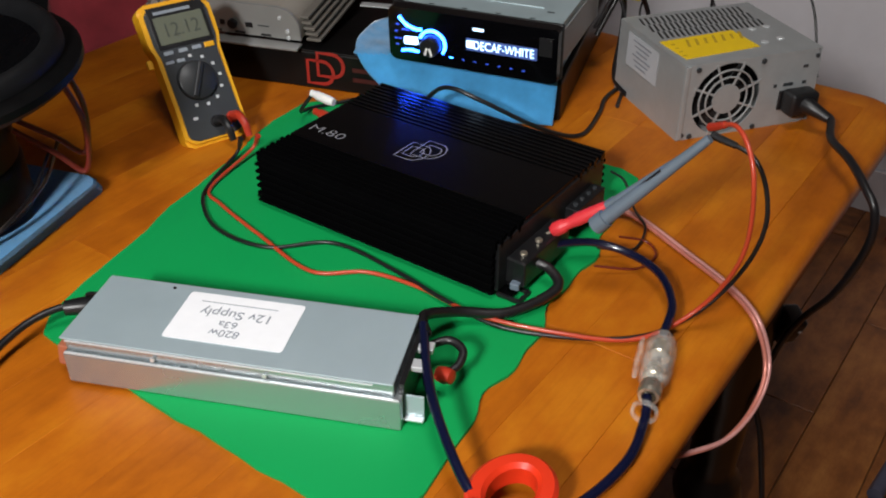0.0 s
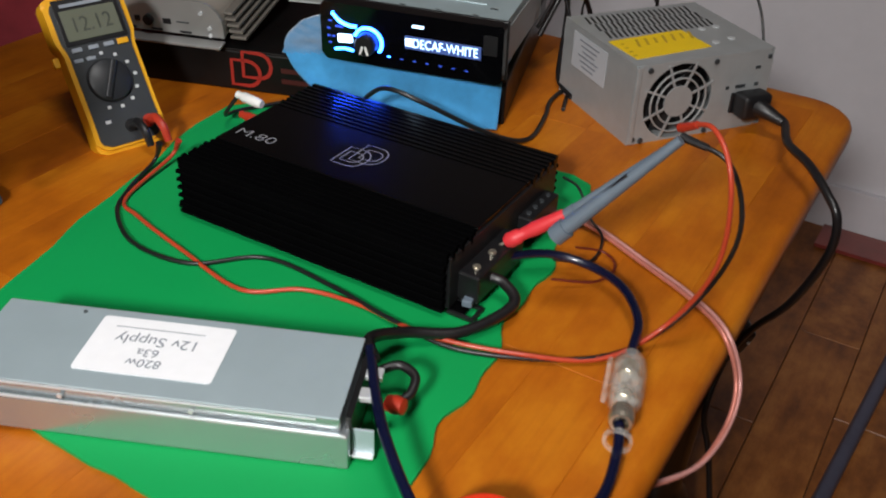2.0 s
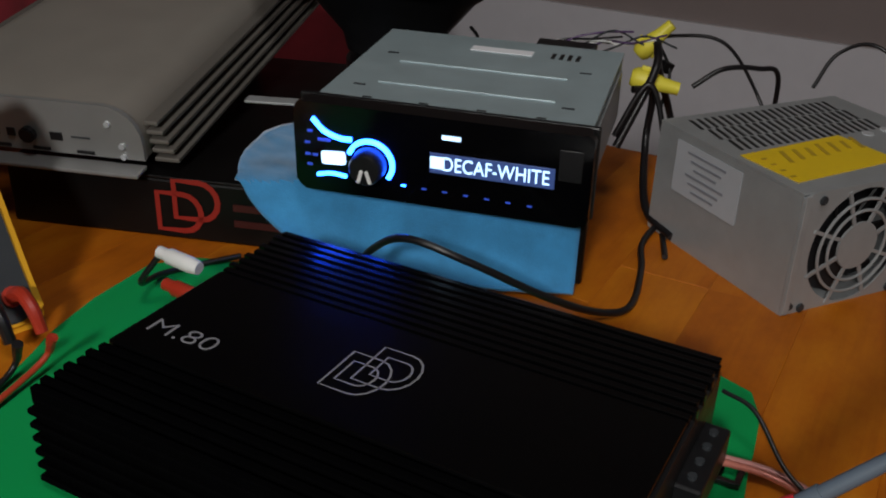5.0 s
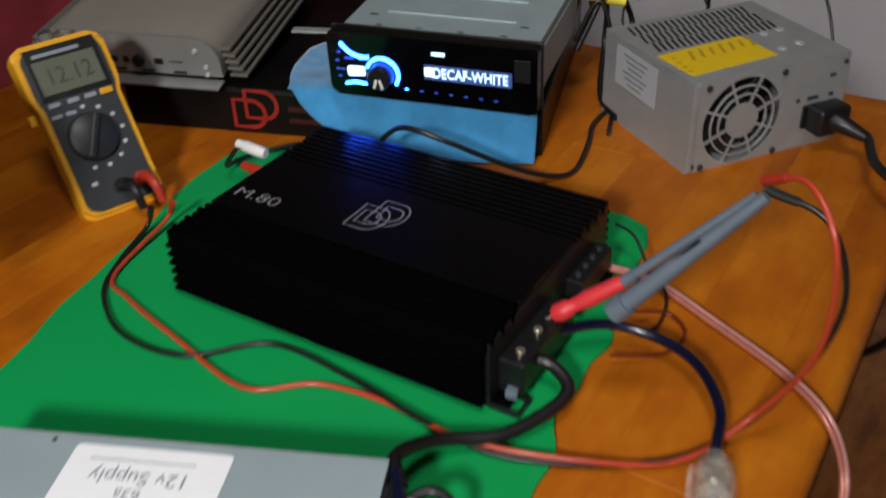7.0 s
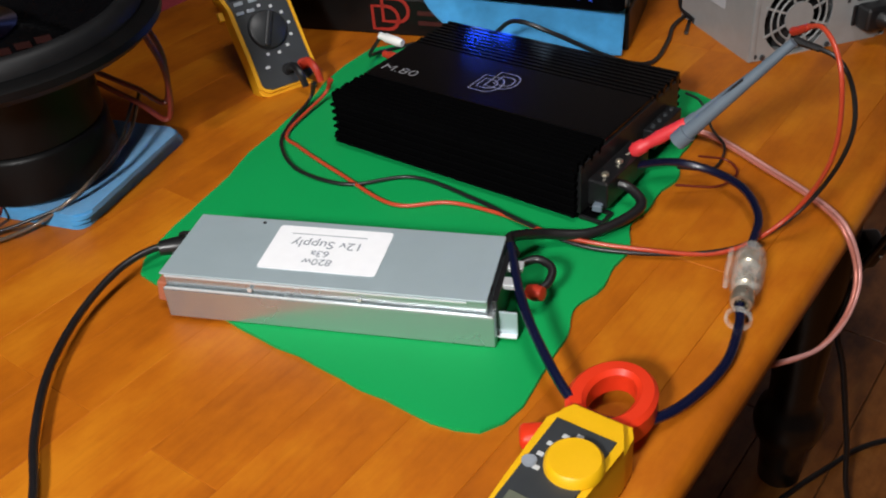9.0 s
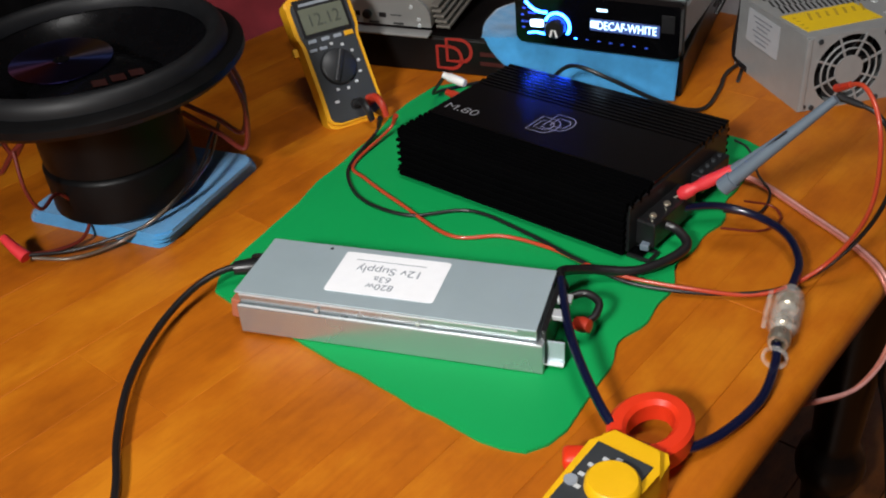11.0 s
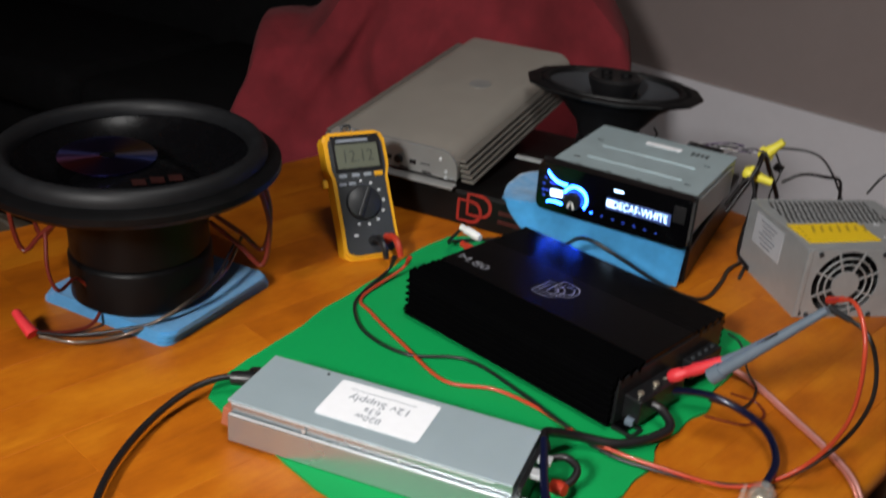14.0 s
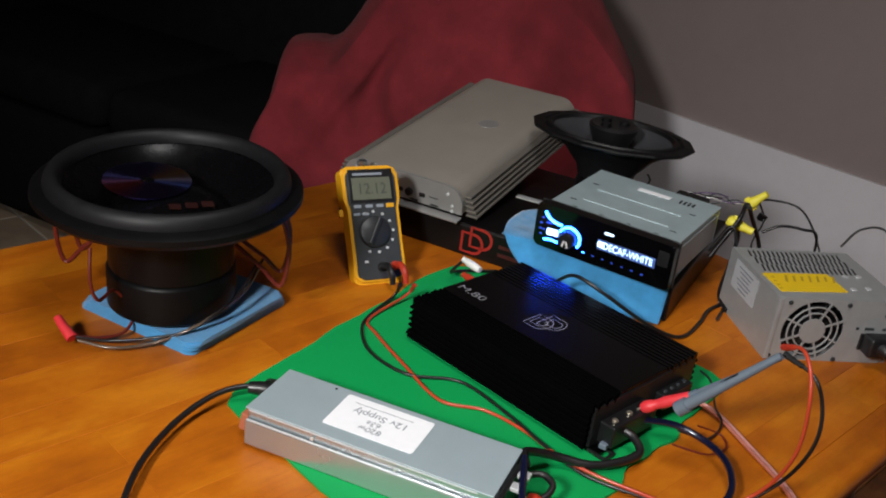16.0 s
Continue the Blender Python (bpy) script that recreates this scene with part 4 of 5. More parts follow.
    for k in range(7):
        part("print_bar", box(0.0030, 0.020 - 0.003 * (k % 3), 0.0003, (-0.050 + 0.011 * k, 0.052 + 0.0007 * k, H + 0.0009), 0, 2, (0, 0, -20)), M_YELINK, ob)
    for k in range(4):
        part("print_bar", box(0.004, 0.0022, 0.0003, (-0.070 + 0.001 * k, 0.024 + 0.010 * k, H + 0.0009)), M_YELINK, ob)
    for k in range(20):
        for r in range(3):
            part("vent_slot", box(0.0026, 0.019, 0.0004, (-0.066 + 0.0066 * k, 0.083 + 0.021 * r, H + 0.0002), 0, 2, (0, 0, -12)), M_BLACKP, ob)
    for x, y in ((0.031, 0.032), (0.053, 0.036), (0.039, 0.068), (0.058, 0.070)):
        part("rivet", cyl(0.0042, 0.0008, (x, y, H + 0.0003), 14, bevel=0.0002), M_STEELEDGE, ob)
    # side label
    lab = part("side_label", slab(rounded(0.068, 0.038, 0.001), 0, 0.0004), M_DULL, ob, "white printed rating label")
    lab.matrix_basis = pose(-FW / 2 - 0.0003, 0.088, 0.0585, 90, 0, -90)
    for k in range(6):
        part("print_bar", box(0.0003, 0.040 - 0.008 * (k % 3), 0.0018, (-FW / 2 - 0.0009, 0.089, 0.072 - 0.0054 * k)), M_DULLINK, lab)
    return ob, u, v, c


atx, AU, AV, AC = make_atx()


# ---- yellow multimeter on its stand ----
def meter_outline(w, h, waist=0.90):
    o = []
    n = 40
    for k in range(n + 1):
        t = k / n
        y = -h / 2 + h * t
        f = 1.0
        if t < 0.62:
            f = waist + (1 - waist) * 0.30 * max(0, (0.22 - t) / 0.22)
        elif t < 0.74:
            q = (t - 0.62) / 0.12
            f = waist + (1 - waist) * q * q * (3 - 2 * q)
        r = 0.010
        edge = min(y + h / 2, h / 2 - y)
        cut = r - math.sqrt(max(0, r * r - (r - min(edge, r)) ** 2))
        o.append((w / 2 * f - cut, y))
    return [(x, y) for x, y in o] + [(-x, y) for x, y in o[::-1]]


def make_meter():
    Wd, Hh, Dp = 0.078, 0.155, 0.021
    tilt = 57.0
    ob = thing("multimeter", pose(-0.176, 0.914, T + 0.0015, 0, 0, 40) @ pose(0, 0, 0, tilt, 0, 0) @ pose(0, Hh / 2, Dp * 0.0), "grey digital multimeter in a yellow rubber holster, leaning on its stand", "multimeter")
    part("holster", slab(meter_outline(Wd, Hh), -Dp, 0.0, bevel=0.004), M_YEL, ob, "yellow rubber holster", True)
    part("case", slab(meter_outline(Wd - 0.010, Hh - 0.012), -Dp + 0.004, 0.0016, bevel=0.0008), M_GREYP, ob, "dark grey meter face")
    part("display_frame", box(0.061, 0.044, 0.001, (0, 0.050, 0.0022), 0.0004), M_BLACKP, ob)
    disp = part("display", box(0.053, 0.029, 0.001, (0, 0.0465, 0.0030), 0.0003), M_LCD, ob, "grey-green liquid crystal display")
    writing("digits", "12.12", 0.0205, M_LCDINK, disp, (0.0, 0.0455, 0.0037), (0, 0, 0), 0.9, "CENTER", "black display digits")
    part("print_bar", box(0.040, 0.003, 0.0003, (-0.004, 0.0655, 0.0029)), M_INK, ob)
    for k, x in enumerate((-0.022, -0.006, 0.009)):
        part("button", box(0.010, 0.0042, 0.002, (x, 0.0235, 0.0024), 0.0008), M_INK, ob, "grey button")
    part("button", box(0.011, 0.0055, 0.002, (0.023, 0.0235, 0.0024), 0.0008), M_YEL, ob, "yellow button")
    for x in (-0.024, -0.012):
        part("button", box(0.009, 0.0036, 0.002, (x, 0.0135, 0.0024), 0.0008), M_INK, ob, "grey button")
    dial = part("dial", lathe([(0, 0.006), (0.018, 0.006), (0.0200, 0.0045), (0.0210, 0.0), (0, 0)], 36, at=(-0.003, -0.010, 0.0016)), M_DIAL, ob, "round selector dial", True)
    part("dial_grip", box(0.038, 0.0060, 0.004, (-0.003, -0.010, 0.0085), 0.0015, rot=(0, 0, 62)), M_DIAL, dial)
    part("dial_line", box(0.034, 0.0008, 0.0004, (-0.003, -0.010, 0.0107), 0, 2, (0, 0, 62)), M_BLACKP, dial)
    for k in range(9):
        a = radians(-110 + 28 * k)
        part("range_mark", box(0.0034, 0.0030, 0.0003, (-0.003 + 0.0265 * math.cos(a), -0.010 + 0.0265 * math.sin(a), 0.0018)), M_WHITEINK, ob)
    for x, mt, nm in ((0.002, M_BLACKP, "black plug"), (0.020, M_REDPLUG, "red plug")):
        part("jack", cyl(0.0062, 0.003, (x, -0.056, 0.003), 16), mt, ob)
        part("plug", tube([(x, -0.056, 0.002), (x + 0.001, -0.057, 0.018), (x + 0.002, -0.068, 0.026), (x + 0.003, -0.082, 0.024)], 0.0048, 10, taper=0.75), mt, ob, nm)
    part("range_mark", box(0.005, 0.003, 0.0003, (-0.018, -0.048, 0.0018)), M_WHITEINK, ob)
    # rear stand reaching the table
    part("stand", box(0.028, 0.108, 0.004, (0, -0.006, -0.062), 0.0015, rot=(-33, 0, 0)), M_GREYP, ob, "dark folding stand")
    part("probe_clip", tube([(-0.008, 0.078, -0.012), (-0.008, 0.086, -0.011), (0.002, 0.086, -0.011), (0.002, 0.078, -0.012)], 0.0016, 8), M_GREYP, ob)
    part("side_clip", box(0.006, 0.010, 0.006, (-0.0405, 0.018, -0.012), 0.0012), M_YEL, ob)
    return ob


make_meter()


# ---- clamp meter ----
def make_clamp():
    A = -30.0
    c = Vector((0.1035, 0.362))
    ob = thing("clamp_meter", pose(c.x, c.y, T + 0.001, 0, 0, A), "yellow clamp meter with red-orange jaw round a dark blue cable", "clamp meter")
    # the jaw: an open ring lying ahead of the body
    jaw = bmesh.new()
    n = 40
    prev = None
    for k in range(n + 1):
        a = radians(-62 + 304 * k / n)
        rx, ry = 0.0208, 0.0270
        hw = 0.0066
        ring = []
        for i, (p, q) in enumerate(((-1, -0.7), (-1, 0.7), (-0.55, 1), (0.55, 1), (1, 0.7), (1, -0.7), (0.55, -1), (-0.55, -1))):
            ring.append(jaw.verts.new((-0.006 + (rx + p * hw) * math.cos(a), 0.078 + (ry + p * hw) * math.sin(a), 0.017 + q * 0.0095)))
        if prev:
            for i in range(8):
                jaw.faces.new([prev[i], prev[(i + 1) % 8], ring[(i + 1) % 8], ring[i]])
        else:
            jaw.faces.new(ring)
        prev = ring
    jaw.faces.new(prev[::-1])
    part("jaw", jaw, M_ORANGEJAW, ob, "red-orange plastic current jaw", True)
    part("jaw_base", box(0.042, 0.020, 0.022, (-0.004, 0.049, 0.018), 0.005, 3), M_ORANGEJAW, ob, "", True)
    part("trigger", box(0.022, 0.016, 0.012, (-0.031, 0.030, 0.018), 0.004, 3, (0, 0, 35)), M_ORANGEJAW, ob, "red-orange jaw lever", True)
    # body
    o = [(-0.0235, 0.048), (-0.019, 0.055), (0.019, 0.055), (0.0235, 0.048), (0.025, 0.032), (0.0225, -0.02), (0.0215, -0.120), (0.015, -0.130), (-0.015, -0.130), (-0.0215, -0.120), (-0.0225, -0.02), (-0.025, 0.032)]
    part("body", slab(o[::-1], 0.0, 0.036, bevel=0.006), M_YELCLAMP, ob, "yellow plastic body", True)
    face = part("face", slab([(-0.0195, 0.034), (-0.0180, -0.080), (0.0180, -0.080), (0.0195, 0.034)], 0.0362, 0.0372, bevel=0.0004), M_GREYP, ob, "dark grey face")
    part("dial", lathe([(0, 0.007), (0.0150, 0.007), (0.0168, 0.005), (0.0174, 0), (0, 0)], 36, at=(0.0075, 0.006, 0.0370)), M_YELCLAMP, face, "round yellow selector dial", True)
    for x, y in ((0.000, 0.0265), (-0.007, 0.0225), (-0.0120, 0.0135), (-0.0130, 0.004), (-0.0100, -0.006)):
        part("range_mark", box(0.004, 0.003, 0.0004, (x, y, 0.0374)), M_WHITEINK, face)
    part("button", cyl(0.0045, 0.002, (-0.0155, -0.004, 0.0380), 16, bevel=0.0005), M_INK, face, "round grey button")
    part("display", box(0.028, 0.026, 0.0006, (0, -0.040, 0.0375), 0.0002), M_LCD, face, "grey display")
    return ob


make_clamp()


# ---- subwoofer on a folded blue cloth ----
def make_sub():
    cx, cy = -0.376, 0.746
    fold = thing("folded_cloth", pose(-0.361, 0.752, T, 0, 0, -14.5), "folded light blue microfibre cloth under the subwoofer", "cloth")
    zz = 0.0
    for k in range(3):
        bm = slab(rounded(0.170 - 0.003 * k, 0.168 - 0.004 * k, 0.012), zz, zz + 0.0052, bevel=0.0021)
        for vt in bm.verts:
            vt.co.z += 0.0008 * noise.noise(Vector((vt.co.x * 30, vt.co.y * 30, k)))
            vt.co.x += 0.003 * noise.noise(Vector((vt.co.y * 18, k * 3.1, 2)))
        ob = part("layer", bm, M_BLUE, fold, "", True)
        ob.matrix_basis = pose(0.004 * (k - 1), -0.003 * k, 0)
        zz += 0.0060
        # darker blue sheet between layers, the crease's shade put in as colour
        if k < 2:
            part("fold_shade", slab(rounded(0.1600, 0.1580, 0.010), zz - 0.0008, zz + 0.0002), M_BLUESHADE, fold)
    z0 = T + zz + 0.0012
    ob = thing("subwoofer", pose(cx + 0.009, cy - 0.020, z0 + 0.0024, 2.0, -1.0, 20), "black round car subwoofer lying face up on a folded blue cloth", "subwoofer")
    R = 0.140
    H = 0.1495
    part("magnet_boot", lathe([(0, 0), (0.066, 0), (0.071, 0.004), (0.0705, 0.012), (0.0705, 0.044), (0.069, 0.047), (0.0665, 0.0485)], 56), M_BOOTBLACK, ob, "black rubber magnet boot", True)
    part("basket", lathe([(0.062, 0.0490), (0.0680, 0.050), (0.0685, 0.096), (0.072, 0.107), (0.105, H - 0.026), (R - 0.010, H - 0.018)], 56), M_BOOTBLACK, ob, "black cast basket", True)
    part("frame_ring", lathe([(R - 0.024, H - 0.022), (R - 0.004, H - 0.021), (R + 0.002, H - 0.015), (R + 0.0015, H - 0.009), (R - 0.004, H - 0.006), (R - 0.018, H - 0.005)], 72), M_BOOTBLACK, ob, "wide black frame ring", True)
    prof = [(R - 0.0115 - 0.0095 * (1 - math.cos(radians(a))), H - 0.005 + 0.0145 * math.sin(radians(a))) for a in range(0, 181, 15)]
    part("surround", lathe(prof, 80), M_ROLL, ob, "thick black rubber surround roll", True)
    part("cone", lathe([(R - 0.0295, H - 0.006), (R - 0.036, H - 0.014), (0.078, H - 0.032), (0.060, H - 0.038)], 72), M_CONE, ob, "glossy black cone", True)
    part("dust_cap", lathe([(0.064, H - 0.037), (0.050, H - 0.027), (0.028, H - 0.020), (0.0, H - 0.018)], 56), M_CONE, ob, "black dust cap", True)
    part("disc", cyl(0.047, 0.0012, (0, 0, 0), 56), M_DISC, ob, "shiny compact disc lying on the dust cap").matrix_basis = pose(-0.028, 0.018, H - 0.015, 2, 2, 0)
    part("disc_hole", cyl(0.0075, 0.0020, (-0.028, 0.018, H - 0.015), 24), M_CONE, ob)
    for k in range(3):
        part("print_bar", box(0.013, 0.009, 0.0004, (0.010 + 0.016 * k, -0.034 + 0.006 * k, H - 0.0205), 0, 2, (16, 6, 20)), M_REDFAINT, ob, "dark red printed letters")
    for a in (176, 192, 14, 30):
        x, y = math.cos(radians(a - 20)), math.sin(radians(a - 20))
        part("lead_wire", tube([(0.118 * x, 0.118 * y, 0.124), (0.130 * x, 0.130 * y, 0.076), (0.122 * x, 0.124 * y, 0.030), (0.100 * x, 0.104 * y, 0.050), (0.070 * x, 0.075 * y, 0.076)], 0.0026, 8), M_REDDARK, ob, "dark red lead wire")
    return ob


make_sub()


# ---- cables ----
def cable(name, pts, r, material, label):
    return tagged(part(name, tube(pts, r), material, None, "", True), label, "cable")


def test_lead(pts, wire, sleeve, label):
    ob = thing("test_lead", pose(0, 0, 0), label, "cable")
    part("wire", tube(pts, 0.0018), wire, ob, "", True)
    line = smooth_line(pts)
    part("sleeve", tube(line[:6], 0.0031, 8, 2, taper=0.72), sleeve, ob, "moulded sleeve at the plug", True)
    part("sleeve", tube(line[-5:], 0.0026, 8, 2, taper=1.25), sleeve, ob, "moulded sleeve at the clip", True)
    return ob


Z = T + 0.0055
black_pts = [(-0.140, 0.869, T + 0.030), (-0.148, 0.873, T + 0.010), (-0.160, 0.827, Z), (-0.159, 0.787, Z), (-0.132, 0.740, Z), (-0.081, 0.714, Z), (-0.024, 0.725, Z), (0.034, 0.688, Z), (0.082, 0.644, Z + 0.003), (0.133, 0.615, Z), (0.216, 0.609, Z),
             (0.268, 0.628, Z + 0.006), (0.305, 0.637, T + 0.050), (0.317, 0.636, T + 0.100), (0.305, 0.649, T + 0.142), (0.276, 0.674, T + 0.150)]
test_lead(black_pts, M_CABLE, M_BLACKP, "thin black test lead lying across the mat")
red_pts = [(-0.124, 0.876, T + 0.030), (-0.134, 0.877, T + 0.012), (-0.158, 0.811, Z), (-0.139, 0.781, Z), (-0.090, 0.731, Z), (-0.036, 0.681, Z), (0.012, 0.683, Z), (0.057, 0.665, Z), (0.106, 0.627, Z + 0.004), (0.168, 0.610, Z + 0.003), (0.230, 0.610, Z),
           (0.278, 0.630, T + 0.022), (0.298, 0.612, T + 0.085), (0.294, 0.609, T + 0.150), (0.285, 0.637, T + 0.174), (0.272, 0.666, T + 0.160)]
test_lead(red_pts, M_REDWIRE, M_REDPLUG, "thin red test lead twisted over the black one")

cable("power_cable", [(0.146, 0.682, T + 0.026), (0.164, 0.676, T + 0.022), (0.170, 0.656, T + 0.016), (0.132, 0.628, T + 0.012), (0.091, 0.618, T + 0.018), (0.069, 0.590, T + 0.034), (0.073, 0.566, T + 0.036)], 0.0043, M_CABLE, "thick black power cable bent round to the power supply")
cable("power_cable", [(0.070, 0.576, T + 0.037), (0.080, 0.512, T + 0.036), (0.098, 0.458, T + 0.030), (0.118, 0.424, T + 0.022), (0.146, 0.420, T + 0.014), (0.178, 0.438, T + 0.009), (0.212, 0.478, T + 0.008), (0.227, 0.515, T + 0.010), (0.231, 0.536, T + 0.014)], 0.0036, M_BLUEWIRE, "thick dark blue power cable through the clamp meter jaw")
cable("power_cable", [(0.250, 0.606, T + 0.016), (0.260, 0.640, T + 0.018), (0.255, 0.680, T + 0.018), (0.234, 0.708, T + 0.018), (0.200, 0.718, T + 0.022), (0.160, 0.706, T + 0.024)], 0.0036, M_BLUEWIRE, "thick dark blue power cable into the amplifier terminal")
cable("power_cable", [(0.070, 0.560, T + 0.024), (0.078, 0.565, T + 0.028), (0.090, 0.568, T + 0.030), (0.100, 0.560, T + 0.028), (0.098, 0.549, T + 0.024), (0.092, 0.543, T + 0.022)], 0.0032, M_CABLE, "short looped black power cable")
tagged(part("rubber_cap", lathe([(0, -0.007), (0.0052, -0.006), (0.0064, 0), (0.0052, 0.006), (0, 0.007)], 20), M_REDPLUG, None, "", True), "small red rubber cap on the looped cable", "rubber cap").matrix_world = pose(0.0885, 0.540, T + 0.021, 80, 0, 60)
cable("mains_cable", [(-0.189, 0.601, T + 0.020), (-0.215, 0.594, T + 0.022), (-0.238, 0.570, T + 0.018), (-0.252, 0.523, T + 0.012), (-0.250, 0.463, T + 0.010), (-0.234, 0.404, T + 0.008), (-0.210, 0.344, T + 0.006), (-0.202, 0.263, T + 0.005), (-0.258, 0.135, T + 0.005)], 0.0031, M_CABLE, "thick black mains cord running along the table")
tagged(part("mains_plug", tube([(-0.179, 0.601, T + 0.021), (-0.195, 0.600, T + 0.021), (-0.211, 0.596, T + 0.021)], 0.0095, 12, taper=0.62), M_BLACKP, None, "", True), "black moulded mains plug in the server power supply", "plug")

# mains cord of the desktop supply, over the table's edge
q = lambda du, dv, z: (*(AC + AU * du + AV * dv), z)
plug = thing("mains_plug", pose(0, 0, 0), "black moulded mains plug in the computer power supply", "plug")
pm = pose(AC.x, AC.y, T, 0, 0, math.degrees(math.atan2(AU.y, AU.x)))
hd = part("head", box(0.034, 0.022, 0.026, (0.056, -0.012, 0.031), 0.004, 3), M_BLACKP, plug, "", True)
hd.matrix_basis = pm
part("strain_relief", tube([q(0.056, -0.014, T + 0.031), q(0.060, -0.028, T + 0.030), q(0.070, -0.046, T + 0.024)], 0.0115, 12, taper=0.42), M_BLACKP, plug, "ribbed cord relief", True)
cable("mains_cable", [q(0.064, -0.036, T + 0.027), q(0.071, -0.047, T + 0.024), (0.449, 0.915, T + 0.028), (0.454, 0.868, T + 0.030), (0.460, 0.830, T + 0.022), (0.468, 0.812, T + 0.004), (0.475, 0.825, T - 0.044), (0.482, 0.887, T - 0.142), (0.496, 0.996, T - 0.262), (0.491, 1.040, 0.40), (0.474, 1.019, 0.333), (0.490, 1.012, 0.267), (0.513, 1.003, 0.143), (0.54, 0.99, 0.006), (0.62, 0.95, 0.006)], 0.0042, M_CABLE, "black mains cord hanging over the table edge")
joint = thing("cord_joint", pose(0.500, 1.050, 0.44, 18, 10, 20), "black plug joint on the hanging mains cord", "plug")
part("socket", box(0.030, 0.036, 0.044, (0, 0, 0), 0.006, 3), M_BLACKP, joint, "", True)
for x in (-0.007, 0.007):
    part("contact", box(0.003, 0.003, 0.003, (x, -0.0185, 0.006)), M_STEELEDGE, joint, "bright metal contact")

# clear speaker cable with two strands
def speaker_cable():
    pts = [(0.210, 0.800, T + 0.012), (0.246, 0.788, T + 0.006), (0.282, 0.738, T + 0.004), (0.313, 0.687, T + 0.004), (0.328, 0.645, T + 0.003), (0.340, 0.630, T - 0.030), (0.330, 0.605, T - 0.050), (0.304, 0.572, T - 0.056), (0.272, 0.548, T - 0.050), (0.230, 0.53, T - 0.044)]
    ob = thing("speaker_cable", pose(0, 0, 0), "clear pink two-strand speaker cable hanging over the table edge", "cable")
    part("strand", tube([(x - 0.0014, y - 0.001, z) for x, y, z in pts], 0.0019), M_COPPER, ob, "copper strand", True)
    part("strand", tube([(x + 0.0020, y + 0.0014, z) for x, y, z in pts], 0.0019), plain("tinned_copper", (0.62, 0.29, 0.26), 0.35, 0.2), ob, "tinned copper strand", True)


speaker_cable()
cable("thin_wire", [(0.224, 0.829, T + 0.030), (0.236, 0.814, T + 0.028), (0.244, 0.789, T + 0.014), (0.253, 0.768, T + 0.006), (0.238, 0.734, T + 0.005), (0.207, 0.725, T + 0.012)], 0.0012, M_CABLE, "thin black wire beside the amplifier")
cable("thin_wire", [(0.227, 0.744, T + 0.012), (0.252, 0.750, T + 0.004), (0.258, 0.728, T + 0.004), (0.239, 0.707, T + 0.004), (0.203, 0.700, T + 0.010)], 0.0010, M_REDDARK, "thin dark wire loop by the amplifier")
# signal cable between amplifier and radio, with a white plug
cable("signal_cable", [(0.030, 0.968, T + 0.020), (0.044, 0.956, T + 0.044), (0.064, 0.930, T + 0.064), (0.100, 0.918, T + 0.055), (0.150, 0.928, T + 0.026), (0.186, 0.946, T + 0.006), (0.208, 0.960, T + 0.003), (0.226, 1.010, T + 0.003), (0.236, 1.050, T + 0.003), (0.262, 1.090, T + 0.003), (0.300, 1.120, T + 0.003)], 0.0024, M_CABLE, "black signal cable lying behind the amplifier")
rca = thing("signal_plug", pose(-0.068, 0.938, T + 0.044, 0, 84, 150), "white plastic signal plug at the amplifier's end", "plug")
part("sleeve", lathe([(0, -0.014), (0.004, -0.014), (0.0050, -0.008), (0.0050, 0.008), (0.0038, 0.010), (0.0038, 0.016), (0, 0.016)], 16), M_WHITEP, rca, "", True)
rca = thing("signal_plug", pose(-0.064, 0.928, T + 0.028, 0, 84, 150), "red plastic signal plug at the amplifier's end", "plug")
part("sleeve", lathe([(0, -0.014), (0.004, -0.014), (0.0050, -0.008), (0.0050, 0.008), (0.0038, 0.010), (0.0038, 0.016), (0, 0.016)], 16), M_REDPLUG, rca, "", True)
cable("signal_cable", [(-0.082, 0.948, T + 0.043), (-0.097, 0.954, T + 0.020), (-0.091, 0.994, T + 0.006), (-0.047, 1.018, T + 0.006)], 0.0020, M_CABLE, "thin black signal cable")


# ---- plunger test clips on the amplifier terminal ----
def make_clip(name, label, tip, near, far, r, boot, thin=0.78):
    a, c, d = Vector(tip), Vector(near), Vector(far)
    ob = thing(name, pose(0, 0, 0), label, "test clip")
    part("handle", tube([c, c.lerp(d, 0.35), c.lerp(d, 0.7), d], r, 12, taper=thin), M_CLIPGREY, ob, "blue-grey plastic handle", True)
    part("end_collar", tube([c, c.lerp(d, 0.10)], r * 1.18, 14, 2), M_CLIPGREY, ob, "round grey collar", True)
    part("thumb_slot", tube([c.lerp(d, 0.42) + Vector((0, -0.001, r * 0.62)), c.lerp(d, 0.60) + Vector((0, -0.001, r * 0.60))], r * 0.40, 8, 2), M_BLACKP, ob, "dark slot")
    if boot:
        part("jaw_boot", lathe([(0, 0), (r * 1.3, 0), (r * 1.9, 0.004), (r * 1.8, 0.012), (r * 1.4, 0.014), (r * 1.5, 0.02), (r * 1.75, 0.026), (r * 1.4, (c - a).length), (0, (c - a).length)], 14), M_BOOT, ob, "red vinyl jaw boot", True).matrix_basis = Matrix.Translation(a) @ (c - a).to_track_quat("Z", "Y").to_matrix().to_4x4()
        part("jaw_tip", tube([a + (a - c) * 0.16, a], r * 0.35, 8, 2), M_GOLD, ob, "metal jaw tip")
    return ob


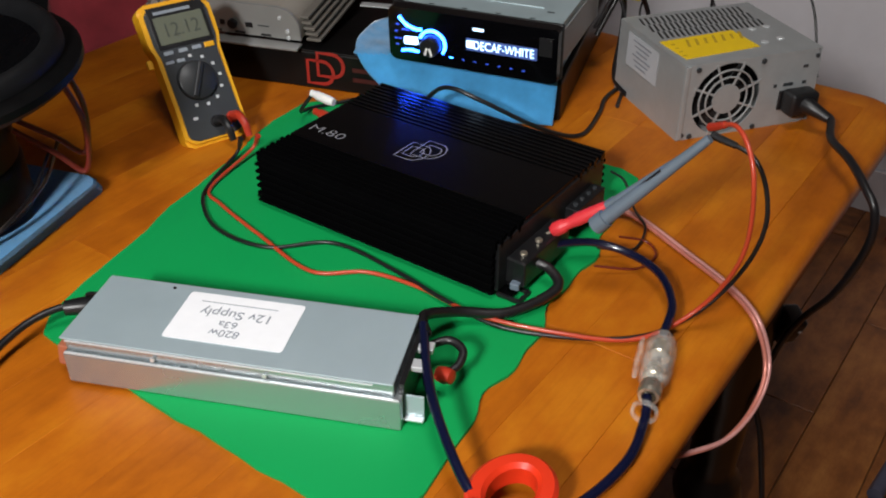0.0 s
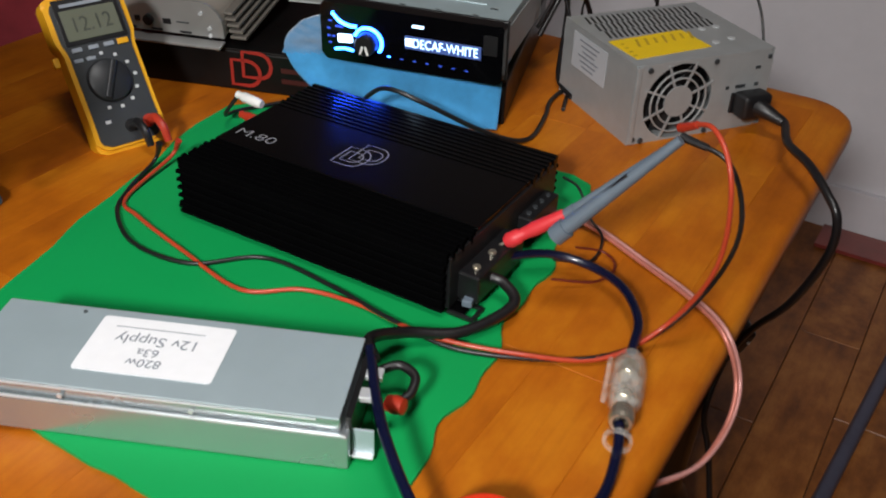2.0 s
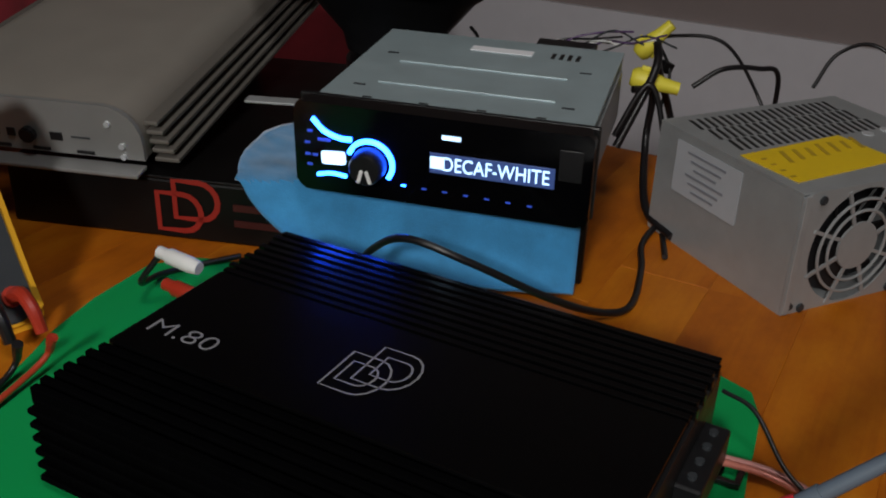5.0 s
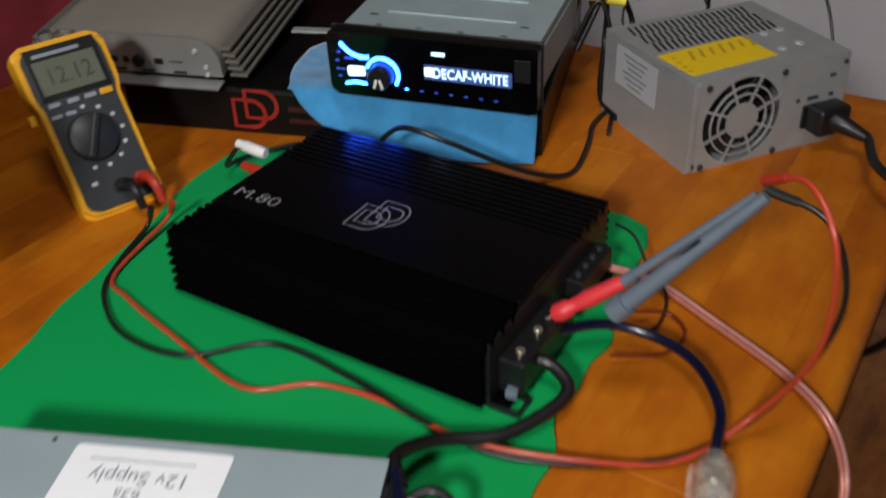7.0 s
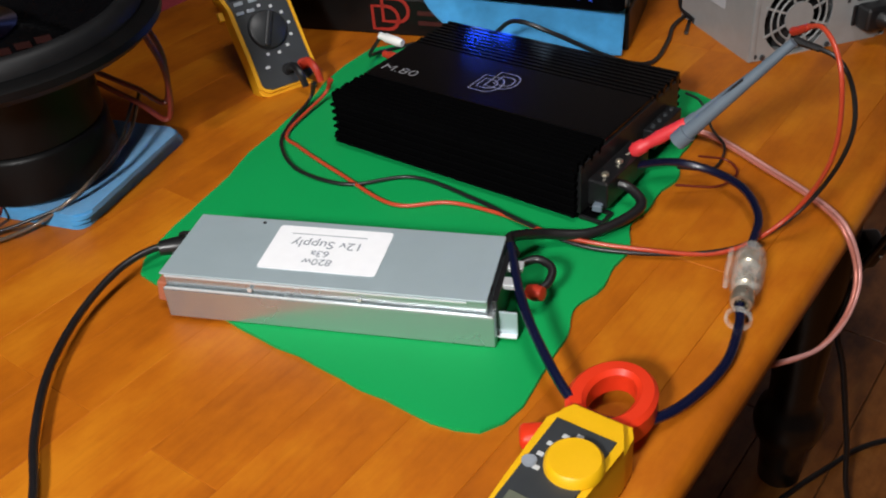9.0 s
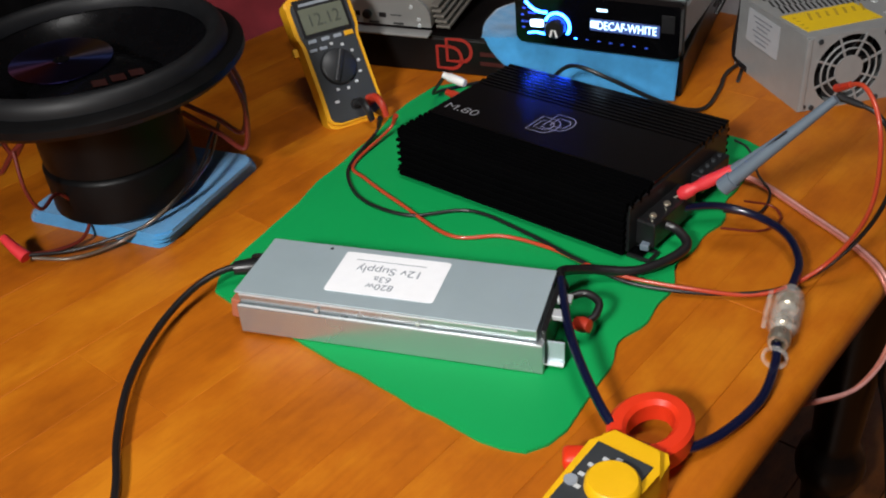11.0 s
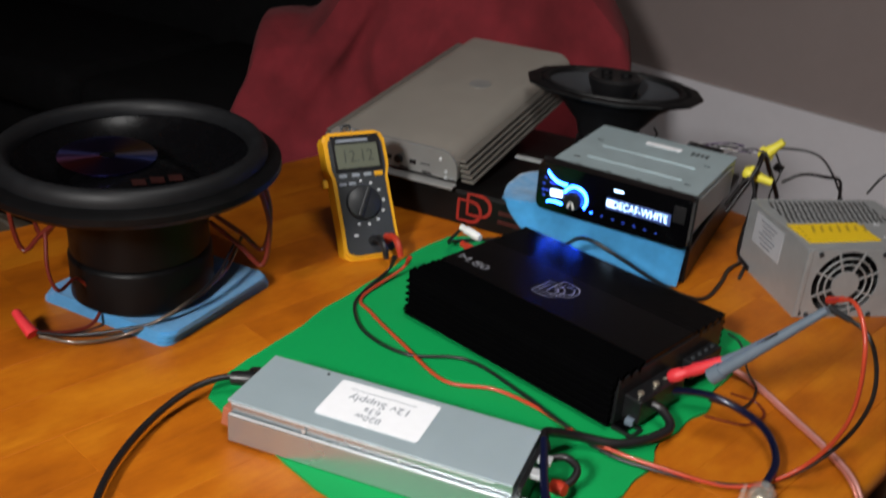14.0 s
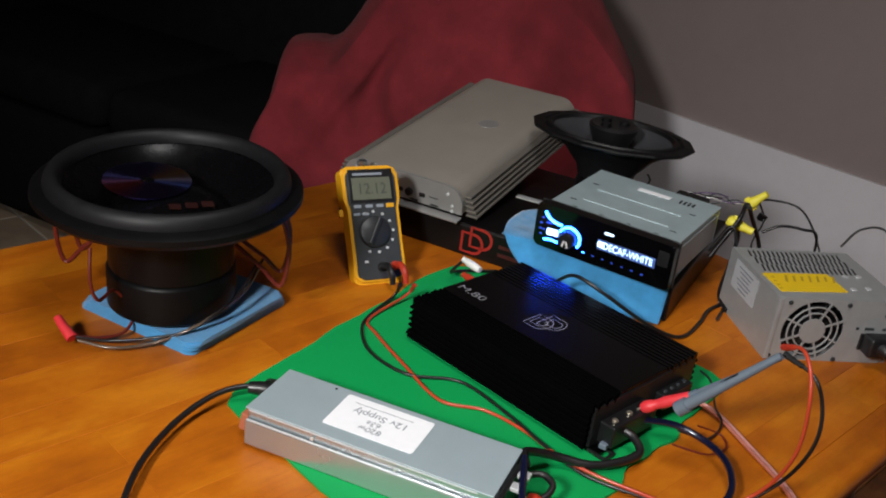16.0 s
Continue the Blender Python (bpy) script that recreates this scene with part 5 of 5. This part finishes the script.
make_clip("test_clip", "test clip with red jaw boot and long grey handle", (0.166, 0.708, T + 0.038), (0.208, 0.702, T + 0.068), (0.276, 0.684, T + 0.140), 0.0034, True)
make_clip("test_clip", "long grey test clip handle beside the amplifier terminal", (0.17, 0.69, T + 0.03), (0.197, 0.668, T + 0.070), (0.270, 0.652, T + 0.158), 0.0064, False, 0.55)


# ---- clear inline fuse holder ----
def make_fuse():
    ob = thing("fuse_holder", pose(0.2416, 0.5726, T + 0.0150, 0, 0, -15) @ pose(0, 0, 0, 88, 0, 0), "clear plastic inline fuse holder with metal ends on the table", "fuse holder")
    part("shell", lathe([(0.0055, -0.034), (0.0085, -0.030), (0.0115, -0.022), (0.0125, -0.012), (0.0125, 0.014), (0.0105, 0.022), (0.0075, 0.028), (0.0065, 0.032), (0.0045, 0.032), (0.0060, 0.026), (0.0090, 0.020), (0.0108, 0.012), (0.0108, -0.012), (0.0095, -0.022), (0.0062, -0.029), (0.004, -0.034), (0.0055, -0.034)], 28), M_GLASS, ob, "clear plastic shell", True)
    part("end_fitting", lathe([(0, -0.020), (0.0075, -0.020), (0.0080, -0.016), (0.0080, -0.006), (0.005, -0.004), (0, -0.004)], 20), M_GOLD, ob, "bright metal end fitting", True)
    part("end_fitting", lathe([(0, 0.008), (0.0070, 0.008), (0.0075, 0.012), (0.0075, 0.020), (0.005, 0.022), (0, 0.022)], 20), M_GOLD, ob, "bright metal end fitting", True)
    part("fuse_body", cyl(0.0045, 0.014, (0, 0, 0.002), 16), clear("fuse_glass", (0.95, 0.93, 0.88), 0.1), ob)
    part("knurled_nut", lathe([(0.0052, 0.028), (0.0078, 0.028), (0.0084, 0.032), (0.0084, 0.038), (0.0074, 0.041), (0.0052, 0.041)], 18), M_GOLD, ob, "bright metal nut")
    part("flange", box(0.004, 0.018, 0.030, (-0.0135, 0.004, 0.004), 0.0016), M_GLASS, ob, "clear plastic mounting ear")
    bm = lathe([(0.0072, 0.056), (0.0095, 0.056), (0.0095, 0.059), (0.0072, 0.059), (0.0072, 0.056)], 24)
    part("sealing_ring", bm, M_GLASS, ob, "clear plastic ring", True)
    return ob


make_fuse()


# ---- wires and connectors behind the radio ----
for x, y, z, ry, rz in ((0.278, 1.246, T + 0.100, 222, -10), (0.256, 1.150, T + 0.092, -80, -15)):
    nut = thing("wire_connector", pose(x, y, z, 0, ry, rz), "yellow plastic wire connector on a black cable", "connector", "yellow wire connectors")
    part("shell", lathe([(0, -0.020), (0.0050, -0.020), (0.0058, -0.008), (0.0082, 0.002), (0.0088, 0.014), (0.0060, 0.018), (0, 0.018)], 14), M_YELNUT, nut, "", True)
    part("wing", box(0.022, 0.003, 0.008, (0, 0, 0.008), 0.001), M_YELNUT, nut)
wires = [
    ([(0.225, 1.119, T + 0.050), (0.251, 1.133, T + 0.105), (0.260, 1.168, T + 0.118), (0.276, 1.212, T + 0.085), (0.300, 1.236, T + 0.03), (0.288, 1.167, T + 0.004)], 0.0032),
    ([(0.239, 1.144, T + 0.088), (0.256, 1.150, T + 0.084), (0.258, 1.158, T + 0.040), (0.248, 1.098, T + 0.010), (0.259, 1.058, T + 0.004)], 0.0030),
    ([(0.265, 1.247, T + 0.095), (0.304, 1.271, T + 0.098), (0.349, 1.265, T + 0.092), (0.385, 1.249, T + 0.040), (0.382, 1.194, T + 0.010)], 0.0016),
    ([(0.285, 1.259, T + 0.096), (0.297, 1.251, T + 0.070), (0.286, 1.222, T + 0.040), (0.299, 1.196, T + 0.006)], 0.0014),
    ([(0.286, 1.147, T + 0.090), (0.308, 1.148, T + 0.104), (0.338, 1.155, T + 0.103), (0.360, 1.166, T + 0.092), (0.367, 1.184, T + 0.02)], 0.0020),
    ([(0.397, 1.183, T + 0.080), (0.417, 1.193, T + 0.106), (0.449, 1.192, T + 0.112), (0.478, 1.161, T + 0.08), (0.489, 1.120, T + 0.005)], 0.0016),
    ([(0.222, 1.117, T + 0.060), (0.244, 1.118, T + 0.10), (0.258, 1.108, T + 0.06), (0.260, 1.093, T + 0.004), (0.247, 1.028, T + 0.003)], 0.0022),
]
for pts, r in wires:
    cable("loose_wire", pts, r, M_CABLE, "thin black wire looping behind the power supply")
tagged(part("small_plug", box(0.012, 0.008, 0.010, (0, 0, 0), 0.001), M_BLACKP), "tiny black plug on a thin wire", "plug").matrix_world = pose(0.294, 1.255, T + 0.074, 10, 20, 30)

# speaker leads in front of the subwoofer
cable("speaker_lead", [(-0.282, 0.782, T + 0.070), (-0.285, 0.746, T + 0.045), (-0.290, 0.701, T + 0.040), (-0.311, 0.666, T + 0.026), (-0.348, 0.648, T + 0.007), (-0.379, 0.622, T + 0.007), (-0.415, 0.615, T + 0.010)], 0.0018, M_CLEARWIRE, "smoky clear speaker lead in front of the subwoofer")
cable("speaker_lead", [(-0.285, 0.766, T + 0.065), (-0.285, 0.724, T + 0.048), (-0.293, 0.688, T + 0.038), (-0.316, 0.663, T + 0.022), (-0.352, 0.646, T + 0.013), (-0.389, 0.633, T + 0.007), (-0.419, 0.617, T + 0.012)], 0.0016, M_CABLE, "dark speaker lead in front of the subwoofer")
cable("speaker_lead", [(-0.401, 0.621, T + 0.118), (-0.396, 0.612, T + 0.085), (-0.391, 0.618, T + 0.062), (-0.393, 0.651, T + 0.058), (-0.383, 0.669, T + 0.024), (-0.384, 0.653, T + 0.009), (-0.400, 0.633, T + 0.008), (-0.420, 0.618, T + 0.012)], 0.0018, M_REDDARK, "dark red speaker lead on the table")
tagged(part("rubber_cap", tube([(-0.420, 0.613, T + 0.012), (-0.432, 0.618, T + 0.018), (-0.446, 0.626, T + 0.024)], 0.0062, 10, taper=0.7), M_BOOT, None, "", True), "red rubber cap on the joined speaker leads", "rubber cap")

# ---- things on the floor ----
cable("floor_cord", [(0.36, 0.93, 0.007), (0.441, 1.003, 0.007), (0.52, 1.065, 0.007), (0.594, 1.115, 0.007), (0.70, 1.143, 0.007), (0.86, 1.165, 0.007), (1.05, 1.15, 0.007)], 0.0042, M_CABLE, "black cord lying on the wooden floor")
rod = tagged(part("metal_rod", tube([(0.746, 1.157, 0.014), (0.848, 1.300, 0.014), (1.05, 1.585, 0.014)], 0.013, 14), M_BLUERIM, None, "", True), "grey metal tube of a stand on the wooden floor", "rod")
tagged(part("rug", room_box(2.19, 2.29, -0.15, 1.6, 0.001, 0.010), cloth("red_rug", (0.22, 0.02, 0.012), 400, 0.4)), "red rug edge along the wall", "rug")

# ---- pieces of the table and floors, last ----
def plank_mesh(l, w, h, bevel):
    bm = box(l, w, h, (0, 0, 0))
    top = [e for e in bm.edges if all(v.co.z > 0 for v in e.verts)]
    bmesh.ops.bevel(bm, geom=top, offset=bevel, segments=1, affect="EDGES")
    me = bpy.data.meshes.new("plank")
    bm.to_mesh(me)
    bm.free()
    return me


random.seed(5)
rows = 13
pw = PLANK_W / rows
meshes = {}
for i in range(rows):
    x = -PLANK_L / 2
    y = -PLANK_W / 2 + (i + 0.5) * pw
    while x < PLANK_L / 2 - 0.001:
        l = random.choice((0.28, 0.36, 0.44, 0.52))
        if x == -PLANK_L / 2:
            l = random.choice((0.14, 0.22, 0.30, 0.44))
        l = min(l, PLANK_L / 2 - x)
        if PLANK_L / 2 - x - l < 0.08:
            l = PLANK_L / 2 - x
        key = round(l, 4)
        if key not in meshes:
            meshes[key] = plank_mesh(l, pw, 0.016, 0.0003)
            meshes[key].materials.append(M_TABLE)
        ob = new("plank", meshes[key])
        ob.parent = table
        ob.location = (x + l / 2, y, T - 0.008 - 0.0003 * random.random())
        x += l

random.seed(8)
fm = plank_mesh(0.9, 0.1185, 0.012, 0.0012)
fm.materials.append(M_FLOOR)
def floor_plank(e, l, w):
    ob = new("floor_plank", fm)
    ob.parent = floor_ob
    ob.matrix_world = room(e + l / 2, w, -0.006) @ Matrix.Diagonal((l / 0.902, 1, 1, 1))

for i in range(33):
    w = -1.6 + 0.12 * i
    first = -1.0 - 0.9 * random.random()
    e = first
    while e < E1 - 0.02:
        floor_plank(e, min(0.9, E1 - e), w)
        e += 0.9
    # the run back to the wall behind the camera
    e = first
    while e > E0 + 0.02:
        l = min(0.9, e - E0)
        floor_plank(e - l, l, w)
        e -= l
for i in range(1, 17):
    e = 0.02
    l = 0.3 + 0.6 * random.random()
    while e > E0 + 0.02:
        l = min(l, e - E0)
        floor_plank(e - l, l, -1.6 - 0.12 * i)
        e -= l
        l = 0.9
tm = plank_mesh(0.325, 0.325, 0.012, 0.002)
tm.materials.append(M_TILE)
for i in range(6):
    for j in range(7):
        ob = new("floor_tile", tm)
        ob.parent = floor_ob
        ob.matrix_world = room(0.2 + 0.331 * j, -1.83 - 0.331 * i, -0.006)
structure("grout_bed", room_box(0.03, E1, -3.59, -1.665, -0.0055, -0.0022), M_GROUT, "pale grout between the floor tiles", "grout")
